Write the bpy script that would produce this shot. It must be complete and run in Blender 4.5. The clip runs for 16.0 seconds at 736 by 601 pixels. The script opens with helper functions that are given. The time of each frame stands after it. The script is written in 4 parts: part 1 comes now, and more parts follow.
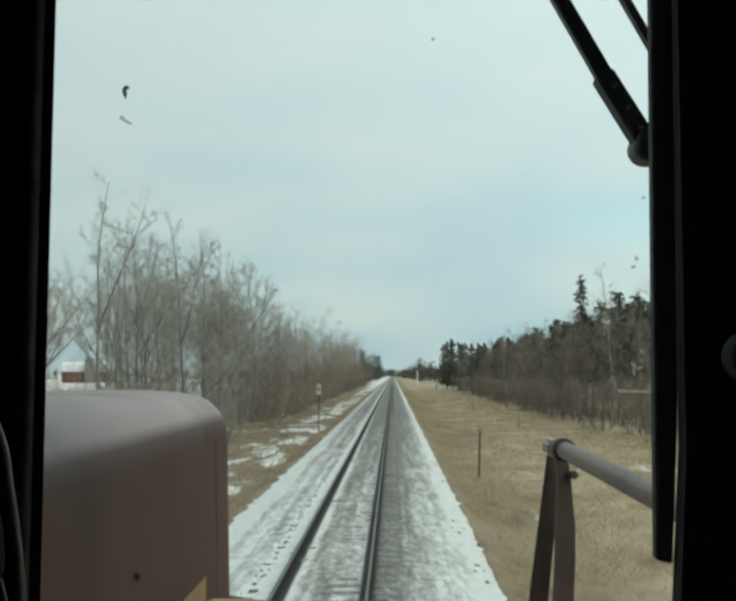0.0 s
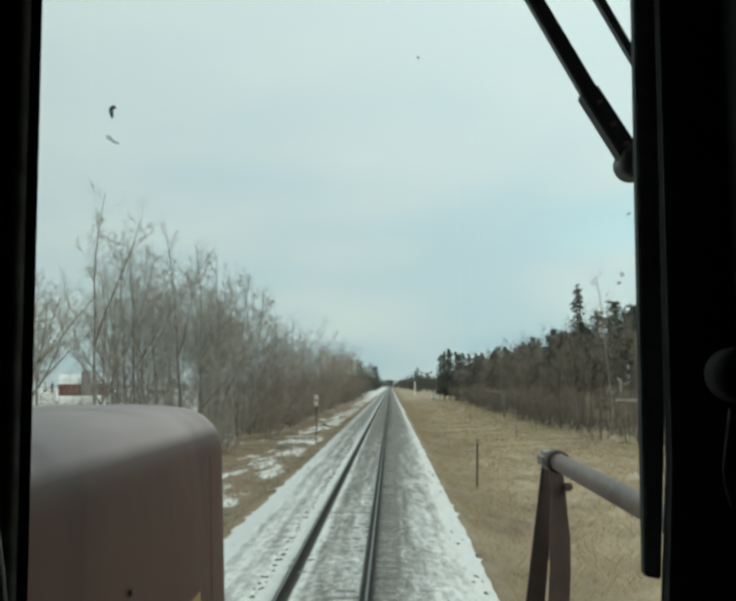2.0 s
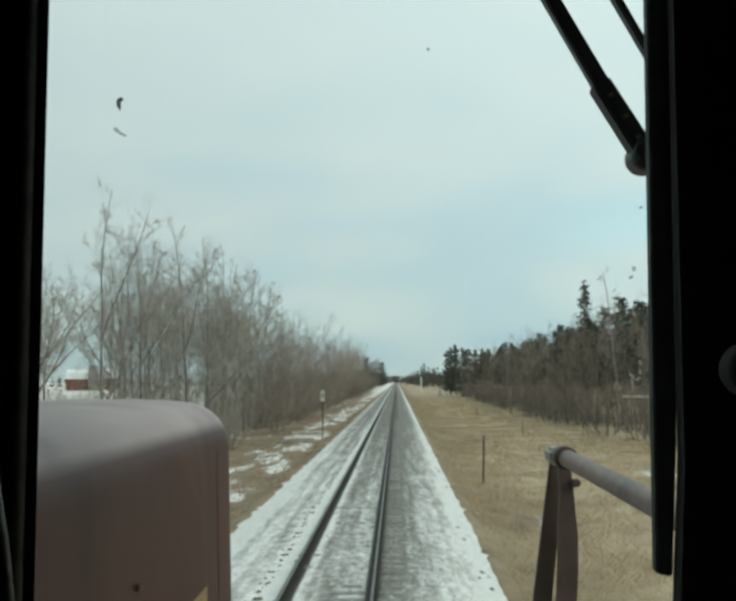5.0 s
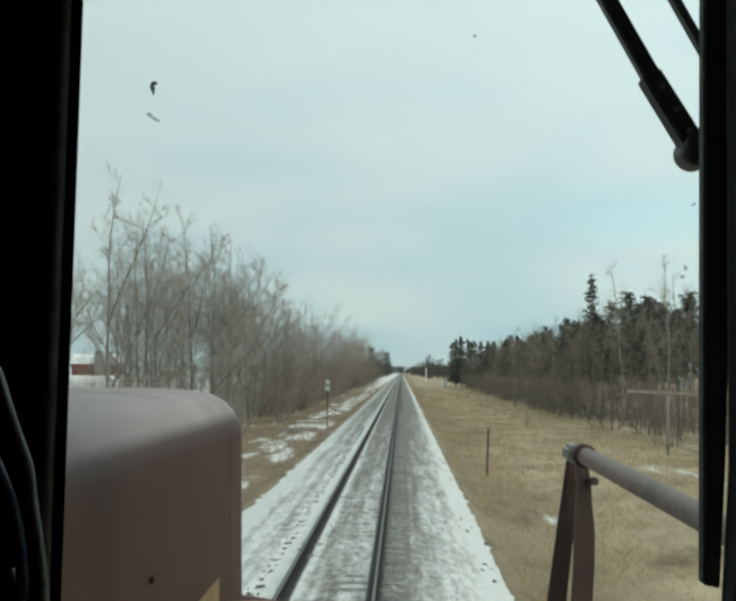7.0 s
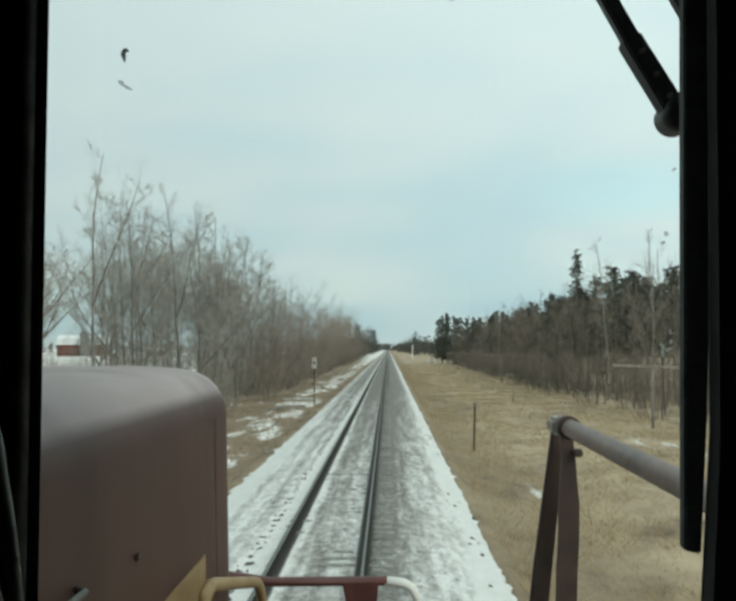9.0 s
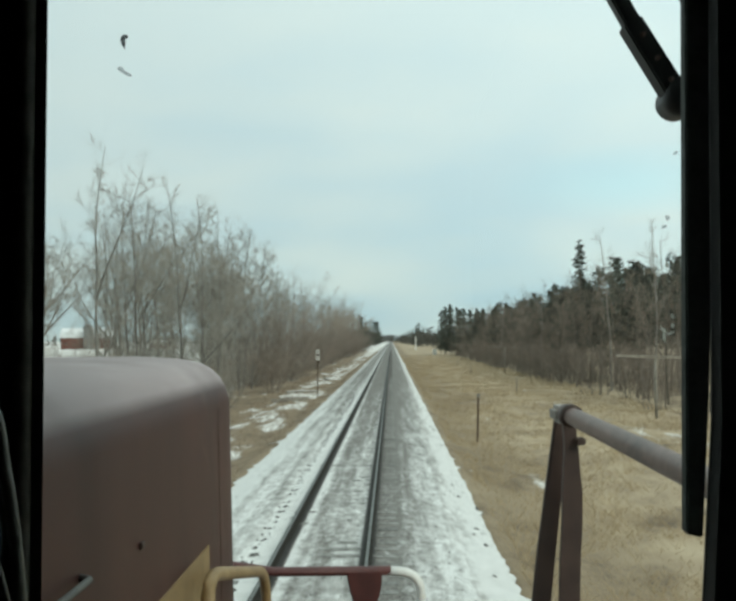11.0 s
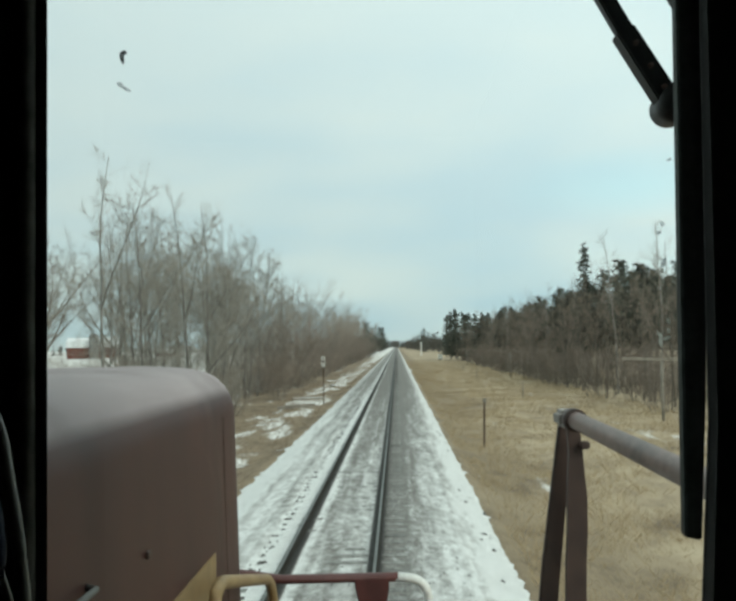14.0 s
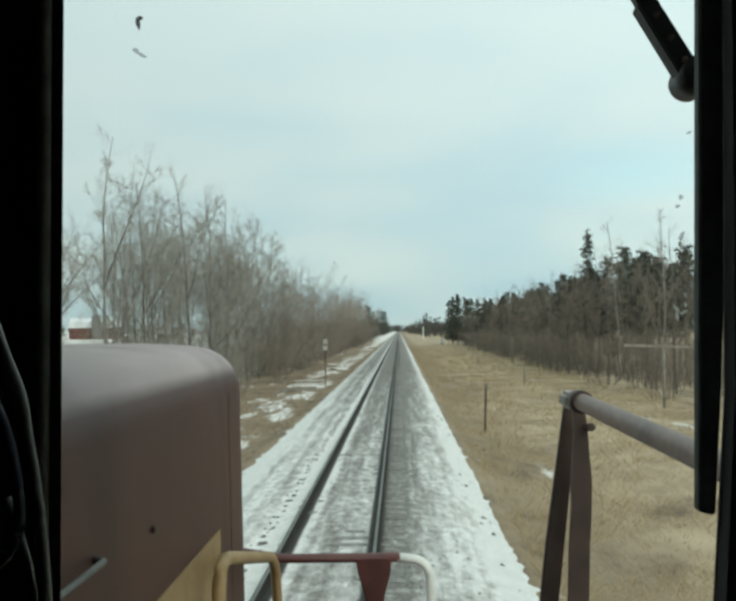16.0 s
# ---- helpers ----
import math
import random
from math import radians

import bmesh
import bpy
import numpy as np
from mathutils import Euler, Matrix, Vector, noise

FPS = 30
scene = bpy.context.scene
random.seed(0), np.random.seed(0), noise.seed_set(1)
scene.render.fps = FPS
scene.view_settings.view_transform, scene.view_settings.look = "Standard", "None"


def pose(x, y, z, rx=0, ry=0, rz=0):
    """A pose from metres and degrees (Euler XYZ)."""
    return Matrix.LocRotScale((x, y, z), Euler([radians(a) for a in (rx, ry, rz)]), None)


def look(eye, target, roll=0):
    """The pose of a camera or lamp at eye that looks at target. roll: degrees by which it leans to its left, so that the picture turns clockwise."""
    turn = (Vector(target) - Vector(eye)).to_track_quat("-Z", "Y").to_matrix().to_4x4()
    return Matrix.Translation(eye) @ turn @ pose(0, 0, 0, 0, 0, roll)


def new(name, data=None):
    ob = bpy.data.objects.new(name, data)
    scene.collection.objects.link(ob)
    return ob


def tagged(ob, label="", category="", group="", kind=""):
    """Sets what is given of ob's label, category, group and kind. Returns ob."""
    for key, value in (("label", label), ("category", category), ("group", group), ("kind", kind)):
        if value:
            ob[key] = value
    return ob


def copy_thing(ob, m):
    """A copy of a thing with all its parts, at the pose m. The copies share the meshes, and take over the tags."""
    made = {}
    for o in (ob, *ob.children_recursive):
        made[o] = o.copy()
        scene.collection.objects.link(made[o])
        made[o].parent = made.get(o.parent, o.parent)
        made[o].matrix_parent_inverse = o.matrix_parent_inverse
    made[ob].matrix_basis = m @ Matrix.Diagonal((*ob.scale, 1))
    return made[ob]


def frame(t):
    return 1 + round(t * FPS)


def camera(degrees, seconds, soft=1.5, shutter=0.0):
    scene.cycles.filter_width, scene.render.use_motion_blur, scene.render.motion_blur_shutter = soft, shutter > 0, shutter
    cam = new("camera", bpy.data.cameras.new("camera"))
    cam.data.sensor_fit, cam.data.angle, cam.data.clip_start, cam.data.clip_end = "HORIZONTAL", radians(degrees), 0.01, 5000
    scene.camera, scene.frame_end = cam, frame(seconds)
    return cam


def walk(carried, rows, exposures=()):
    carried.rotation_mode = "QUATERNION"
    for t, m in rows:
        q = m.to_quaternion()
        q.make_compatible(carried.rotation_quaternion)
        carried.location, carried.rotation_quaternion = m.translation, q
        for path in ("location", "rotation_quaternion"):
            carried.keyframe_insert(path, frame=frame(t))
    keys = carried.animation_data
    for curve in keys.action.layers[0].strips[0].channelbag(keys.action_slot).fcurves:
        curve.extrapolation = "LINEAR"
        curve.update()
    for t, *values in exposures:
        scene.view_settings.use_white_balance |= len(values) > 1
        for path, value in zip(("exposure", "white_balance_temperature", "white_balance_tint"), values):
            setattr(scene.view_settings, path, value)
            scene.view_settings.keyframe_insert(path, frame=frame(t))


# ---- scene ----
cam = camera(44.0, 16.0, soft=3.2)
PATH = [
    (0, (1.179, -0.131, 3.482), (1.125, 1.862, 3.643), -0.1),
    (0.5, (1.19, -0.132, 3.487), (1.14, 1.86, 3.657), 0.0),
    (1, (1.193, -0.133, 3.489), (1.15, 1.859, 3.67), -0.6),
    (1.5, (1.189, -0.133, 3.487), (1.146, 1.858, 3.674), -0.4),
    (2, (1.188, -0.133, 3.488), (1.141, 1.858, 3.672), -0.5),
    (2.5, (1.181, -0.133, 3.486), (1.126, 1.857, 3.674), -0.2),
    (3, (1.183, -0.13, 3.485), (1.122, 1.861, 3.664), -0.4),
    (3.5, (1.185, -0.137, 3.491), (1.131, 1.853, 3.682), -0.6),
    (4, (1.186, -0.132, 3.487), (1.131, 1.859, 3.677), -0.4),
    (6.5, (1.179, -0.113, 3.489), (1.108, 1.88, 3.642), -0.3),
    (7, (1.156, -0.099, 3.494), (1.081, 1.894, 3.647), 0.7),
    (7.5, (1.163, -0.083, 3.488), (1.09, 1.911, 3.613), 0.4),
    (8, (1.171, -0.08, 3.491), (1.115, 1.915, 3.616), 0.0),
    (8.5, (1.167, -0.081, 3.487), (1.117, 1.915, 3.603), -0.2),
    (9, (1.162, -0.089, 3.488), (1.118, 1.908, 3.592), 0.0),
    (11.5, (1.165, -0.088, 3.478), (1.108, 1.91, 3.556), -0.5),
    (12, (1.172, -0.085, 3.472), (1.115, 1.913, 3.537), -1.6),
    (12.5, (1.167, -0.088, 3.473), (1.114, 1.91, 3.526), -1.5),
    (13, (1.167, -0.091, 3.484), (1.11, 1.906, 3.568), -1.4),
    (13.5, (1.171, -0.088, 3.475), (1.115, 1.909, 3.554), -0.9),
    (14, (1.169, -0.097, 3.485), (1.108, 1.899, 3.584), -1.0),
    (14.5, (1.156, -0.096, 3.483), (1.081, 1.899, 3.587), 0.0),
    (15, (1.163, -0.092, 3.478), (1.094, 1.904, 3.574), -0.3),
    (15.5, (1.17, -0.089, 3.47), (1.107, 1.909, 3.536), -1.0),
    (16, (1.158, -0.093, 3.474), (1.091, 1.905, 3.538), -0.3),
]
walk(cam, [(t, look(eye, target, roll)) for t, eye, target, roll in PATH], [(0, -0.07), (4, -0.06), (7, -0.04), (9, 0.02), (12, 0.08), (16, 0.08)])

# ---- world and light: a pale overcast winter sky ----
SUN_UP, SUN_TURN = radians(35), radians(140)
world = bpy.data.worlds.new("overcast_sky")
scene.world = world
world.use_nodes = True
wn, wl = world.node_tree.nodes, world.node_tree.links
wn.clear()
w_out = wn.new("ShaderNodeOutputWorld")
w_bg = wn.new("ShaderNodeBackground")
w_sky = wn.new("ShaderNodeTexSky")
w_sky.sky_type, w_sky.sun_disc = "NISHITA", False
w_sky.sun_elevation, w_sky.sun_rotation = SUN_UP, SUN_TURN
w_dim = wn.new("ShaderNodeMix")
w_dim.data_type, w_dim.blend_type = "RGBA", "MULTIPLY"
w_dim.inputs["Factor"].default_value = 1.0
w_dim.inputs["B"].default_value = (0.1, 0.1, 0.1, 1)
w_co = wn.new("ShaderNodeTexCoord")
w_map = wn.new("ShaderNodeMapping")
w_map.inputs["Scale"].default_value = (1.6, 1.6, 5.0)
w_map.inputs["Location"].default_value = (0.7, 0.2, 0.35)
w_noise = wn.new("ShaderNodeTexNoise")
w_noise.inputs["Scale"].default_value = 2.9
w_noise.inputs["Detail"].default_value = 4.0
w_noise.inputs["Roughness"].default_value = 0.45
w_ramp = wn.new("ShaderNodeValToRGB")
w_ramp.color_ramp.elements[0].position = 0.34
w_ramp.color_ramp.elements[0].color = (0.432, 0.642, 0.70, 1)
w_ramp.color_ramp.elements[1].position = 0.66
w_ramp.color_ramp.elements[1].color = (0.635, 0.772, 0.735, 1)
w_sep = wn.new("ShaderNodeSeparateXYZ")
w_high = wn.new("ShaderNodeMapRange")
w_high.inputs["From Min"].default_value = 0.0
w_high.inputs["From Max"].default_value = 0.46
w_zen = wn.new("ShaderNodeMix")
w_zen.data_type, w_zen.blend_type = "RGBA", "MIX"
w_zen.inputs["B"].default_value = (0.87, 1.04, 1.0, 1)
w_mix = wn.new("ShaderNodeMix")
w_mix.data_type = "RGBA"
w_mix.inputs["Factor"].default_value = 0.9
wl.new(w_co.outputs["Generated"], w_map.inputs["Vector"])
wl.new(w_map.outputs["Vector"], w_noise.inputs["Vector"])
wl.new(w_noise.outputs["Fac"], w_ramp.inputs["Fac"])
wl.new(w_co.outputs["Generated"], w_sep.inputs["Vector"])
wl.new(w_sep.outputs["Z"], w_high.inputs["Value"])
wl.new(w_high.outputs["Result"], w_zen.inputs["Factor"])
wl.new(w_ramp.outputs["Color"], w_zen.inputs["A"])
wl.new(w_sky.outputs["Color"], w_dim.inputs["A"])
wl.new(w_dim.outputs["Result"], w_mix.inputs["A"])
wl.new(w_zen.outputs["Result"], w_mix.inputs["B"])
# a thin place in the cloud, where pale blue shows through
w_gap = wn.new("ShaderNodeMapping")
w_gap.inputs["Location"].default_value = (-0.235 / 0.16, 0.0, -0.165 / 0.05)
w_gap.inputs["Scale"].default_value = (1 / 0.16, 0.6, 1 / 0.05)
w_ball = wn.new("ShaderNodeTexGradient")
w_ball.gradient_type = "SPHERICAL"
w_thin = wn.new("ShaderNodeMath")
w_thin.operation = "MULTIPLY"
w_more = wn.new("ShaderNodeMath")
w_more.operation, w_more.use_clamp = "MULTIPLY", True
w_more.inputs[1].default_value = 1.7
w_blue = wn.new("ShaderNodeMix")
w_blue.data_type = "RGBA"
w_blue.inputs["B"].default_value = (0.45, 0.82, 0.90, 1)
wl.new(w_co.outputs["Generated"], w_gap.inputs["Vector"])
wl.new(w_gap.outputs["Vector"], w_ball.inputs["Vector"])
wl.new(w_ball.outputs["Fac"], w_thin.inputs[0])
wl.new(w_noise.outputs["Fac"], w_thin.inputs[1])
wl.new(w_thin.outputs["Value"], w_more.inputs[0])
wl.new(w_more.outputs["Value"], w_blue.inputs["Factor"])
wl.new(w_mix.outputs["Result"], w_blue.inputs["A"])
# the cloud is thicker, and greyer, away from the sun's side
w_side = wn.new("ShaderNodeMapRange")
w_side.inputs["From Min"].default_value, w_side.inputs["From Max"].default_value = -0.40, 0.34
w_side.inputs["To Min"].default_value, w_side.inputs["To Max"].default_value = 0.845, 1.075
w_even = wn.new("ShaderNodeMix")
w_even.data_type, w_even.blend_type = "RGBA", "MULTIPLY"
w_even.inputs["Factor"].default_value = 1.0
wl.new(w_sep.outputs["X"], w_side.inputs["Value"])
wl.new(w_blue.outputs["Result"], w_even.inputs["A"])
wl.new(w_side.outputs["Result"], w_even.inputs["B"])
wl.new(w_even.outputs["Result"], w_bg.inputs["Color"])
w_bg.inputs["Strength"].default_value = 1.0
wl.new(w_bg.outputs["Background"], w_out.inputs["Surface"])

sun = new("sun", bpy.data.lights.new("sun", "SUN"))
sun.data.energy, sun.data.angle, sun.data.color = 0.85, radians(30), (1.0, 0.86, 0.70)
sun.matrix_world = pose(0, 0, 30, 90 - math.degrees(SUN_UP), 0, 40)


# ---- materials ----
def nodes_of(name):
    m = bpy.data.materials.new(name)
    m.use_nodes = True
    nt = m.node_tree
    return m, nt.nodes, nt.links, nt.nodes["Principled BSDF"]


def noise_node(n, l, scale, detail=4.0, stretch=(1, 1, 1), rough=0.55):
    """Noise over object coordinates, in 1/m; returns its value socket."""
    co, mp, tx = n.new("ShaderNodeTexCoord"), n.new("ShaderNodeMapping"), n.new("ShaderNodeTexNoise")
    mp.inputs["Scale"].default_value = stretch
    tx.inputs["Scale"].default_value, tx.inputs["Detail"].default_value = scale, detail
    tx.inputs["Roughness"].default_value = rough
    l.new(co.outputs["Object"], mp.inputs["Vector"])
    l.new(mp.outputs["Vector"], tx.inputs["Vector"])
    return tx.outputs["Fac"]


def ramp_node(n, l, value, stops):
    r = n.new("ShaderNodeValToRGB")
    while len(r.color_ramp.elements) < len(stops):
        r.color_ramp.elements.new(0.5)
    for e, (p, c) in zip(r.color_ramp.elements, stops):
        e.position = p
        e.color = (*c, 1) if len(c) == 3 else c
    l.new(value, r.inputs["Fac"])
    return r.outputs["Color"]


def mix_node(n, l, fac, a, b, kind="MIX"):
    m = n.new("ShaderNodeMix")
    m.data_type, m.blend_type = "RGBA", kind
    for key, v in (("Factor", fac), ("A", a), ("B", b)):
        if isinstance(v, (int, float)):
            m.inputs[key].default_value = v
        elif isinstance(v, tuple):
            m.inputs[key].default_value = (*v, 1)
        else:
            l.new(v, m.inputs[key])
    return m.outputs["Result"]


def math_node(n, l, op, a, b=0.0, clamp=False):
    m = n.new("ShaderNodeMath")
    m.operation, m.use_clamp = op, clamp
    for k, v in enumerate((a, b)):
        if isinstance(v, (int, float)):
            m.inputs[k].default_value = v
        else:
            l.new(v, m.inputs[k])
    return m.outputs["Value"]


def bump_node(n, l, height, strength, dist, bsdf):
    b = n.new("ShaderNodeBump")
    b.inputs["Strength"].default_value, b.inputs["Distance"].default_value = strength, dist
    l.new(height, b.inputs["Height"])
    l.new(b.outputs["Normal"], bsdf.inputs["Normal"])


def plain(name, a, b, scale=6.0, rough=0.6, metal=0.0, fine=60.0, bump=0.15, dist=0.004, coat=0.0, vary=0.0, spec=0.5):
    """A two-tone surface with coarse stains, fine grain and slight relief."""
    m, n, l, p = nodes_of(name)
    coarse, grain = noise_node(n, l, scale), noise_node(n, l, fine, 3.0)
    both = math_node(n, l, "ADD", math_node(n, l, "MULTIPLY", coarse, 0.65), math_node(n, l, "MULTIPLY", grain, 0.35))
    col = ramp_node(n, l, both, [(0.36, a), (0.64, b)])
    if vary:
        info = n.new("ShaderNodeObjectInfo")
        hsv = n.new("ShaderNodeHueSaturation")
        lo = math_node(n, l, "ADD", math_node(n, l, "MULTIPLY", info.outputs["Random"], vary), 1 - vary / 2)
        l.new(lo, hsv.inputs["Value"])
        l.new(col, hsv.inputs["Color"])
        col = hsv.outputs["Color"]
    l.new(col, p.inputs["Base Color"])
    p.inputs["Roughness"].default_value, p.inputs["Metallic"].default_value = rough, metal
    p.inputs["Coat Weight"].default_value, p.inputs["Specular IOR Level"].default_value = coat, spec
    p.inputs["Coat Roughness"].default_value = 0.18
    bump_node(n, l, both, bump, dist, p)
    return m


def track_material():
    """Ballast stones under old trampled snow, thinner between the rails and over the tie ends."""
    m, n, l, p = nodes_of("snowy_ballast")
    co, sep = n.new("ShaderNodeTexCoord"), n.new("ShaderNodeSeparateXYZ")
    l.new(co.outputs["Object"], sep.inputs["Vector"])
    side = n.new("ShaderNodeMapRange")
    side.inputs["From Min"].default_value, side.inputs["From Max"].default_value = -3.5, 3.5
    l.new(sep.outputs["X"], side.inputs["Value"])
    cover = ramp_node(n, l, side.outputs["Result"], [
        (0.00, (0.95,) * 3), (0.06, (0.80,) * 3), (0.155, (0.70,) * 3), (0.185, (0.56,) * 3), (0.23, (0.65,) * 3), (0.275, (0.52,) * 3), (0.31, (0.62,) * 3), (0.36, (0.82,) * 3), (0.386, (0.95,) * 3),
        (0.390, (0.0,) * 3), (0.4125, (0.0,) * 3), (0.4175, (0.74,) * 3), (0.432, (0.66,) * 3), (0.446, (0.45,) * 3), (0.50, (0.44,) * 3), (0.584, (0.54,) * 3), (0.590, (0.02,) * 3), (0.621, (0.02,) * 3), (0.632, (0.30,) * 3), (0.674, (0.27,) * 3), (0.70, (0.39,) * 3), (0.76, (0.48,) * 3),
        (0.86, (0.60,) * 3), (0.915, (0.84,) * 3), (0.96, (1.0,) * 3)])
    along = n.new("ShaderNodeMapRange")
    along.inputs["From Min"].default_value, along.inputs["From Max"].default_value = 14.0, 85.0
    along.inputs["To Max"].default_value = 0.27
    l.new(sep.outputs["Y"], along.inputs["Value"])
    thin = math_node(n, l, "SUBTRACT", cover, along.outputs["Result"])
    streak = noise_node(n, l, 2.2, 5.0, (1.6, 0.16, 1), 0.6)
    lump = noise_node(n, l, 5.0, 8.0, (1, 0.5, 1), 0.74)
    fine = noise_node(n, l, 30.0, 3.0)
    lines = noise_node(n, l, 5.5, 3.0, (1.0, 0.022, 1), 0.5)
    streak = math_node(n, l, "ADD", math_node(n, l, "MULTIPLY", streak, 0.68), math_node(n, l, "MULTIPLY", lines, 0.32))
    grow = math_node(n, l, "ADD", math_node(n, l, "MULTIPLY", streak, 0.85), math_node(n, l, "MULTIPLY", lump, 0.72))
    thick = math_node(n, l, "ADD", math_node(n, l, "ADD", grow, thin), math_node(n, l, "MULTIPLY", fine, 0.22))
    mask = n.new("ShaderNodeMapRange")
    mask.inputs["From Min"].default_value, mask.inputs["From Max"].default_value = 1.21, 1.54
    l.new(thick, mask.inputs["Value"])
    vor = n.new("ShaderNodeTexVoronoi")
    vor.inputs["Scale"].default_value = 22.0
    l.new(co.outputs["Object"], vor.inputs["Vector"])
    stones = ramp_node(n, l, vor.outputs["Color"], [(0.1, (0.11, 0.105, 0.095)), (0.9, (0.27, 0.26, 0.24))])
    # stones are darker in the snow-free strips along the rails
    beside_rails = ramp_node(n, l, cover, [(0.0, (0.14,) * 3), (0.25, (1.0,) * 3)])
    stones = mix_node(n, l, 1.0, stones, beside_rails, "MULTIPLY")
    snow = ramp_node(n, l, lump, [(0.3, (0.61, 0.62, 0.605)), (0.7, (0.81, 0.82, 0.805))])
    l.new(mix_node(n, l, mask.outputs["Result"], stones, snow), p.inputs["Base Color"])
    p.inputs["Roughness"].default_value = 0.85
    bump_node(n, l, math_node(n, l, "ADD", lump, math_node(n, l, "MULTIPLY", vor.outputs["Distance"], 0.6)), 0.6, 0.04, p)
    return m


def ground_material():
    """Matted dead grass with bare earth and thin leftover snow on the side with the farm."""
    m, n, l, p = nodes_of("dead_grass_ground")
    co, sep = n.new("ShaderNodeTexCoord"), n.new("ShaderNodeSeparateXYZ")
    l.new(co.outputs["Object"], sep.inputs["Vector"])
    big, mid = noise_node(n, l, 0.22, 5.0), noise_node(n, l, 1.5, 5.0, (1, 0.5, 1))
    fine = noise_node(n, l, 14.0, 4.0, (1, 0.45, 1), 0.7)
    both = math_node(n, l, "ADD", math_node(n, l, "MULTIPLY", big, 0.45), math_node(n, l, "ADD", math_node(n, l, "MULTIPLY", mid, 0.35), math_node(n, l, "MULTIPLY", fine, 0.2)))
    straw = ramp_node(n, l, both, [(0.38, (0.14, 0.105, 0.075)), (0.45, (0.325, 0.252, 0.165)), (0.54, (0.435, 0.346, 0.230)), (0.68, (0.51, 0.417, 0.288))])
    side = n.new("ShaderNodeMapRange")
    side.inputs["From Min"].default_value, side.inputs["From Max"].default_value = -60.0, 40.0
    l.new(sep.outputs["X"], side.inputs["Value"])
    damp = ramp_node(n, l, side.outputs["Result"], [(0.40, (0.60, 0.58, 0.57)), (0.575, (0.58, 0.555, 0.535)), (0.62, (0.80, 0.78, 0.76)), (0.640, (0.62, 0.60, 0.57)), (0.652, (0.72, 0.70, 0.68)), (0.672, (1.0, 1.0, 1.0))])
    straw = mix_node(n, l, 1.0, straw, damp, "MULTIPLY")
    cover = ramp_node(n, l, side.outputs["Result"], [(0.05, (0.70,) * 3), (0.36, (0.64,) * 3), (0.46, (0.46,) * 3), (0.495, (0.36,) * 3), (0.520, (0.30,) * 3), (0.538, (0.46,) * 3), (0.555, (0.46,) * 3), (0.563, (0.25,) * 3), (0.638, (0.06,) * 3), (0.650, (0.26,) * 3), (0.662, (0.31,) * 3), (0.68, (0.12,) * 3), (0.70, (0.08,) * 3), (0.725, (0.33,) * 3), (0.75, (0.30,) * 3), (0.79, (0.05,) * 3)])
    drift = noise_node(n, l, 0.55, 5.0, (1, 0.28, 1), 0.6)
    along = n.new("ShaderNodeMapRange")
    along.inputs["From Min"].default_value, along.inputs["From Max"].default_value = 230.0, 520.0
    l.new(sep.outputs["Y"], along.inputs["Value"])
    lane = ramp_node(n, l, side.outputs["Result"], [(0.46, (0.0,) * 3), (0.51, (0.27,) * 3), (0.575, (0.30,) * 3), (0.60, (0.0,) * 3)])
    cover = math_node(n, l, "ADD", cover, math_node(n, l, "MULTIPLY", along.outputs["Result"], lane))
    thick = math_node(n, l, "ADD", math_node(n, l, "ADD", drift, cover), math_node(n, l, "MULTIPLY", fine, 0.10))
    mask = n.new("ShaderNodeMapRange")
    mask.inputs["From Min"].default_value, mask.inputs["From Max"].default_value = 0.97, 1.05
    l.new(thick, mask.inputs["Value"])
    l.new(mix_node(n, l, mask.outputs["Result"], straw, (0.74, 0.73, 0.70)), p.inputs["Base Color"])
    p.inputs["Roughness"].default_value = 0.95
    bump_node(n, l, fine, 0.35, 0.05, p)
    return m


def island_material(name, dark, light, rough=0.8, thin=0.0):
    """Many small blades, twigs or needles, each a little different; thin ones let light through."""
    m, n, l, p = nodes_of(name)
    geo, info = n.new("ShaderNodeNewGeometry"), n.new("ShaderNodeObjectInfo")
    blend = math_node(n, l, "ADD", math_node(n, l, "MULTIPLY", geo.outputs["Random Per Island"], 0.65), math_node(n, l, "MULTIPLY", info.outputs["Random"], 0.35))
    col = ramp_node(n, l, blend, [(0.1, dark), (0.9, light)])
    l.new(col, p.inputs["Base Color"])
    p.inputs["Roughness"].default_value = rough
    if thin:
        glow, mix = n.new("ShaderNodeBsdfTranslucent"), n.new("ShaderNodeMixShader")
        l.new(col, glow.inputs["Color"])
        mix.inputs["Fac"].default_value = thin
        l.new(p.outputs["BSDF"], mix.inputs[1])
        l.new(glow.outputs["BSDF"], mix.inputs[2])
        l.new(mix.outputs["Shader"], n["Material Output"].inputs["Surface"])
    return m


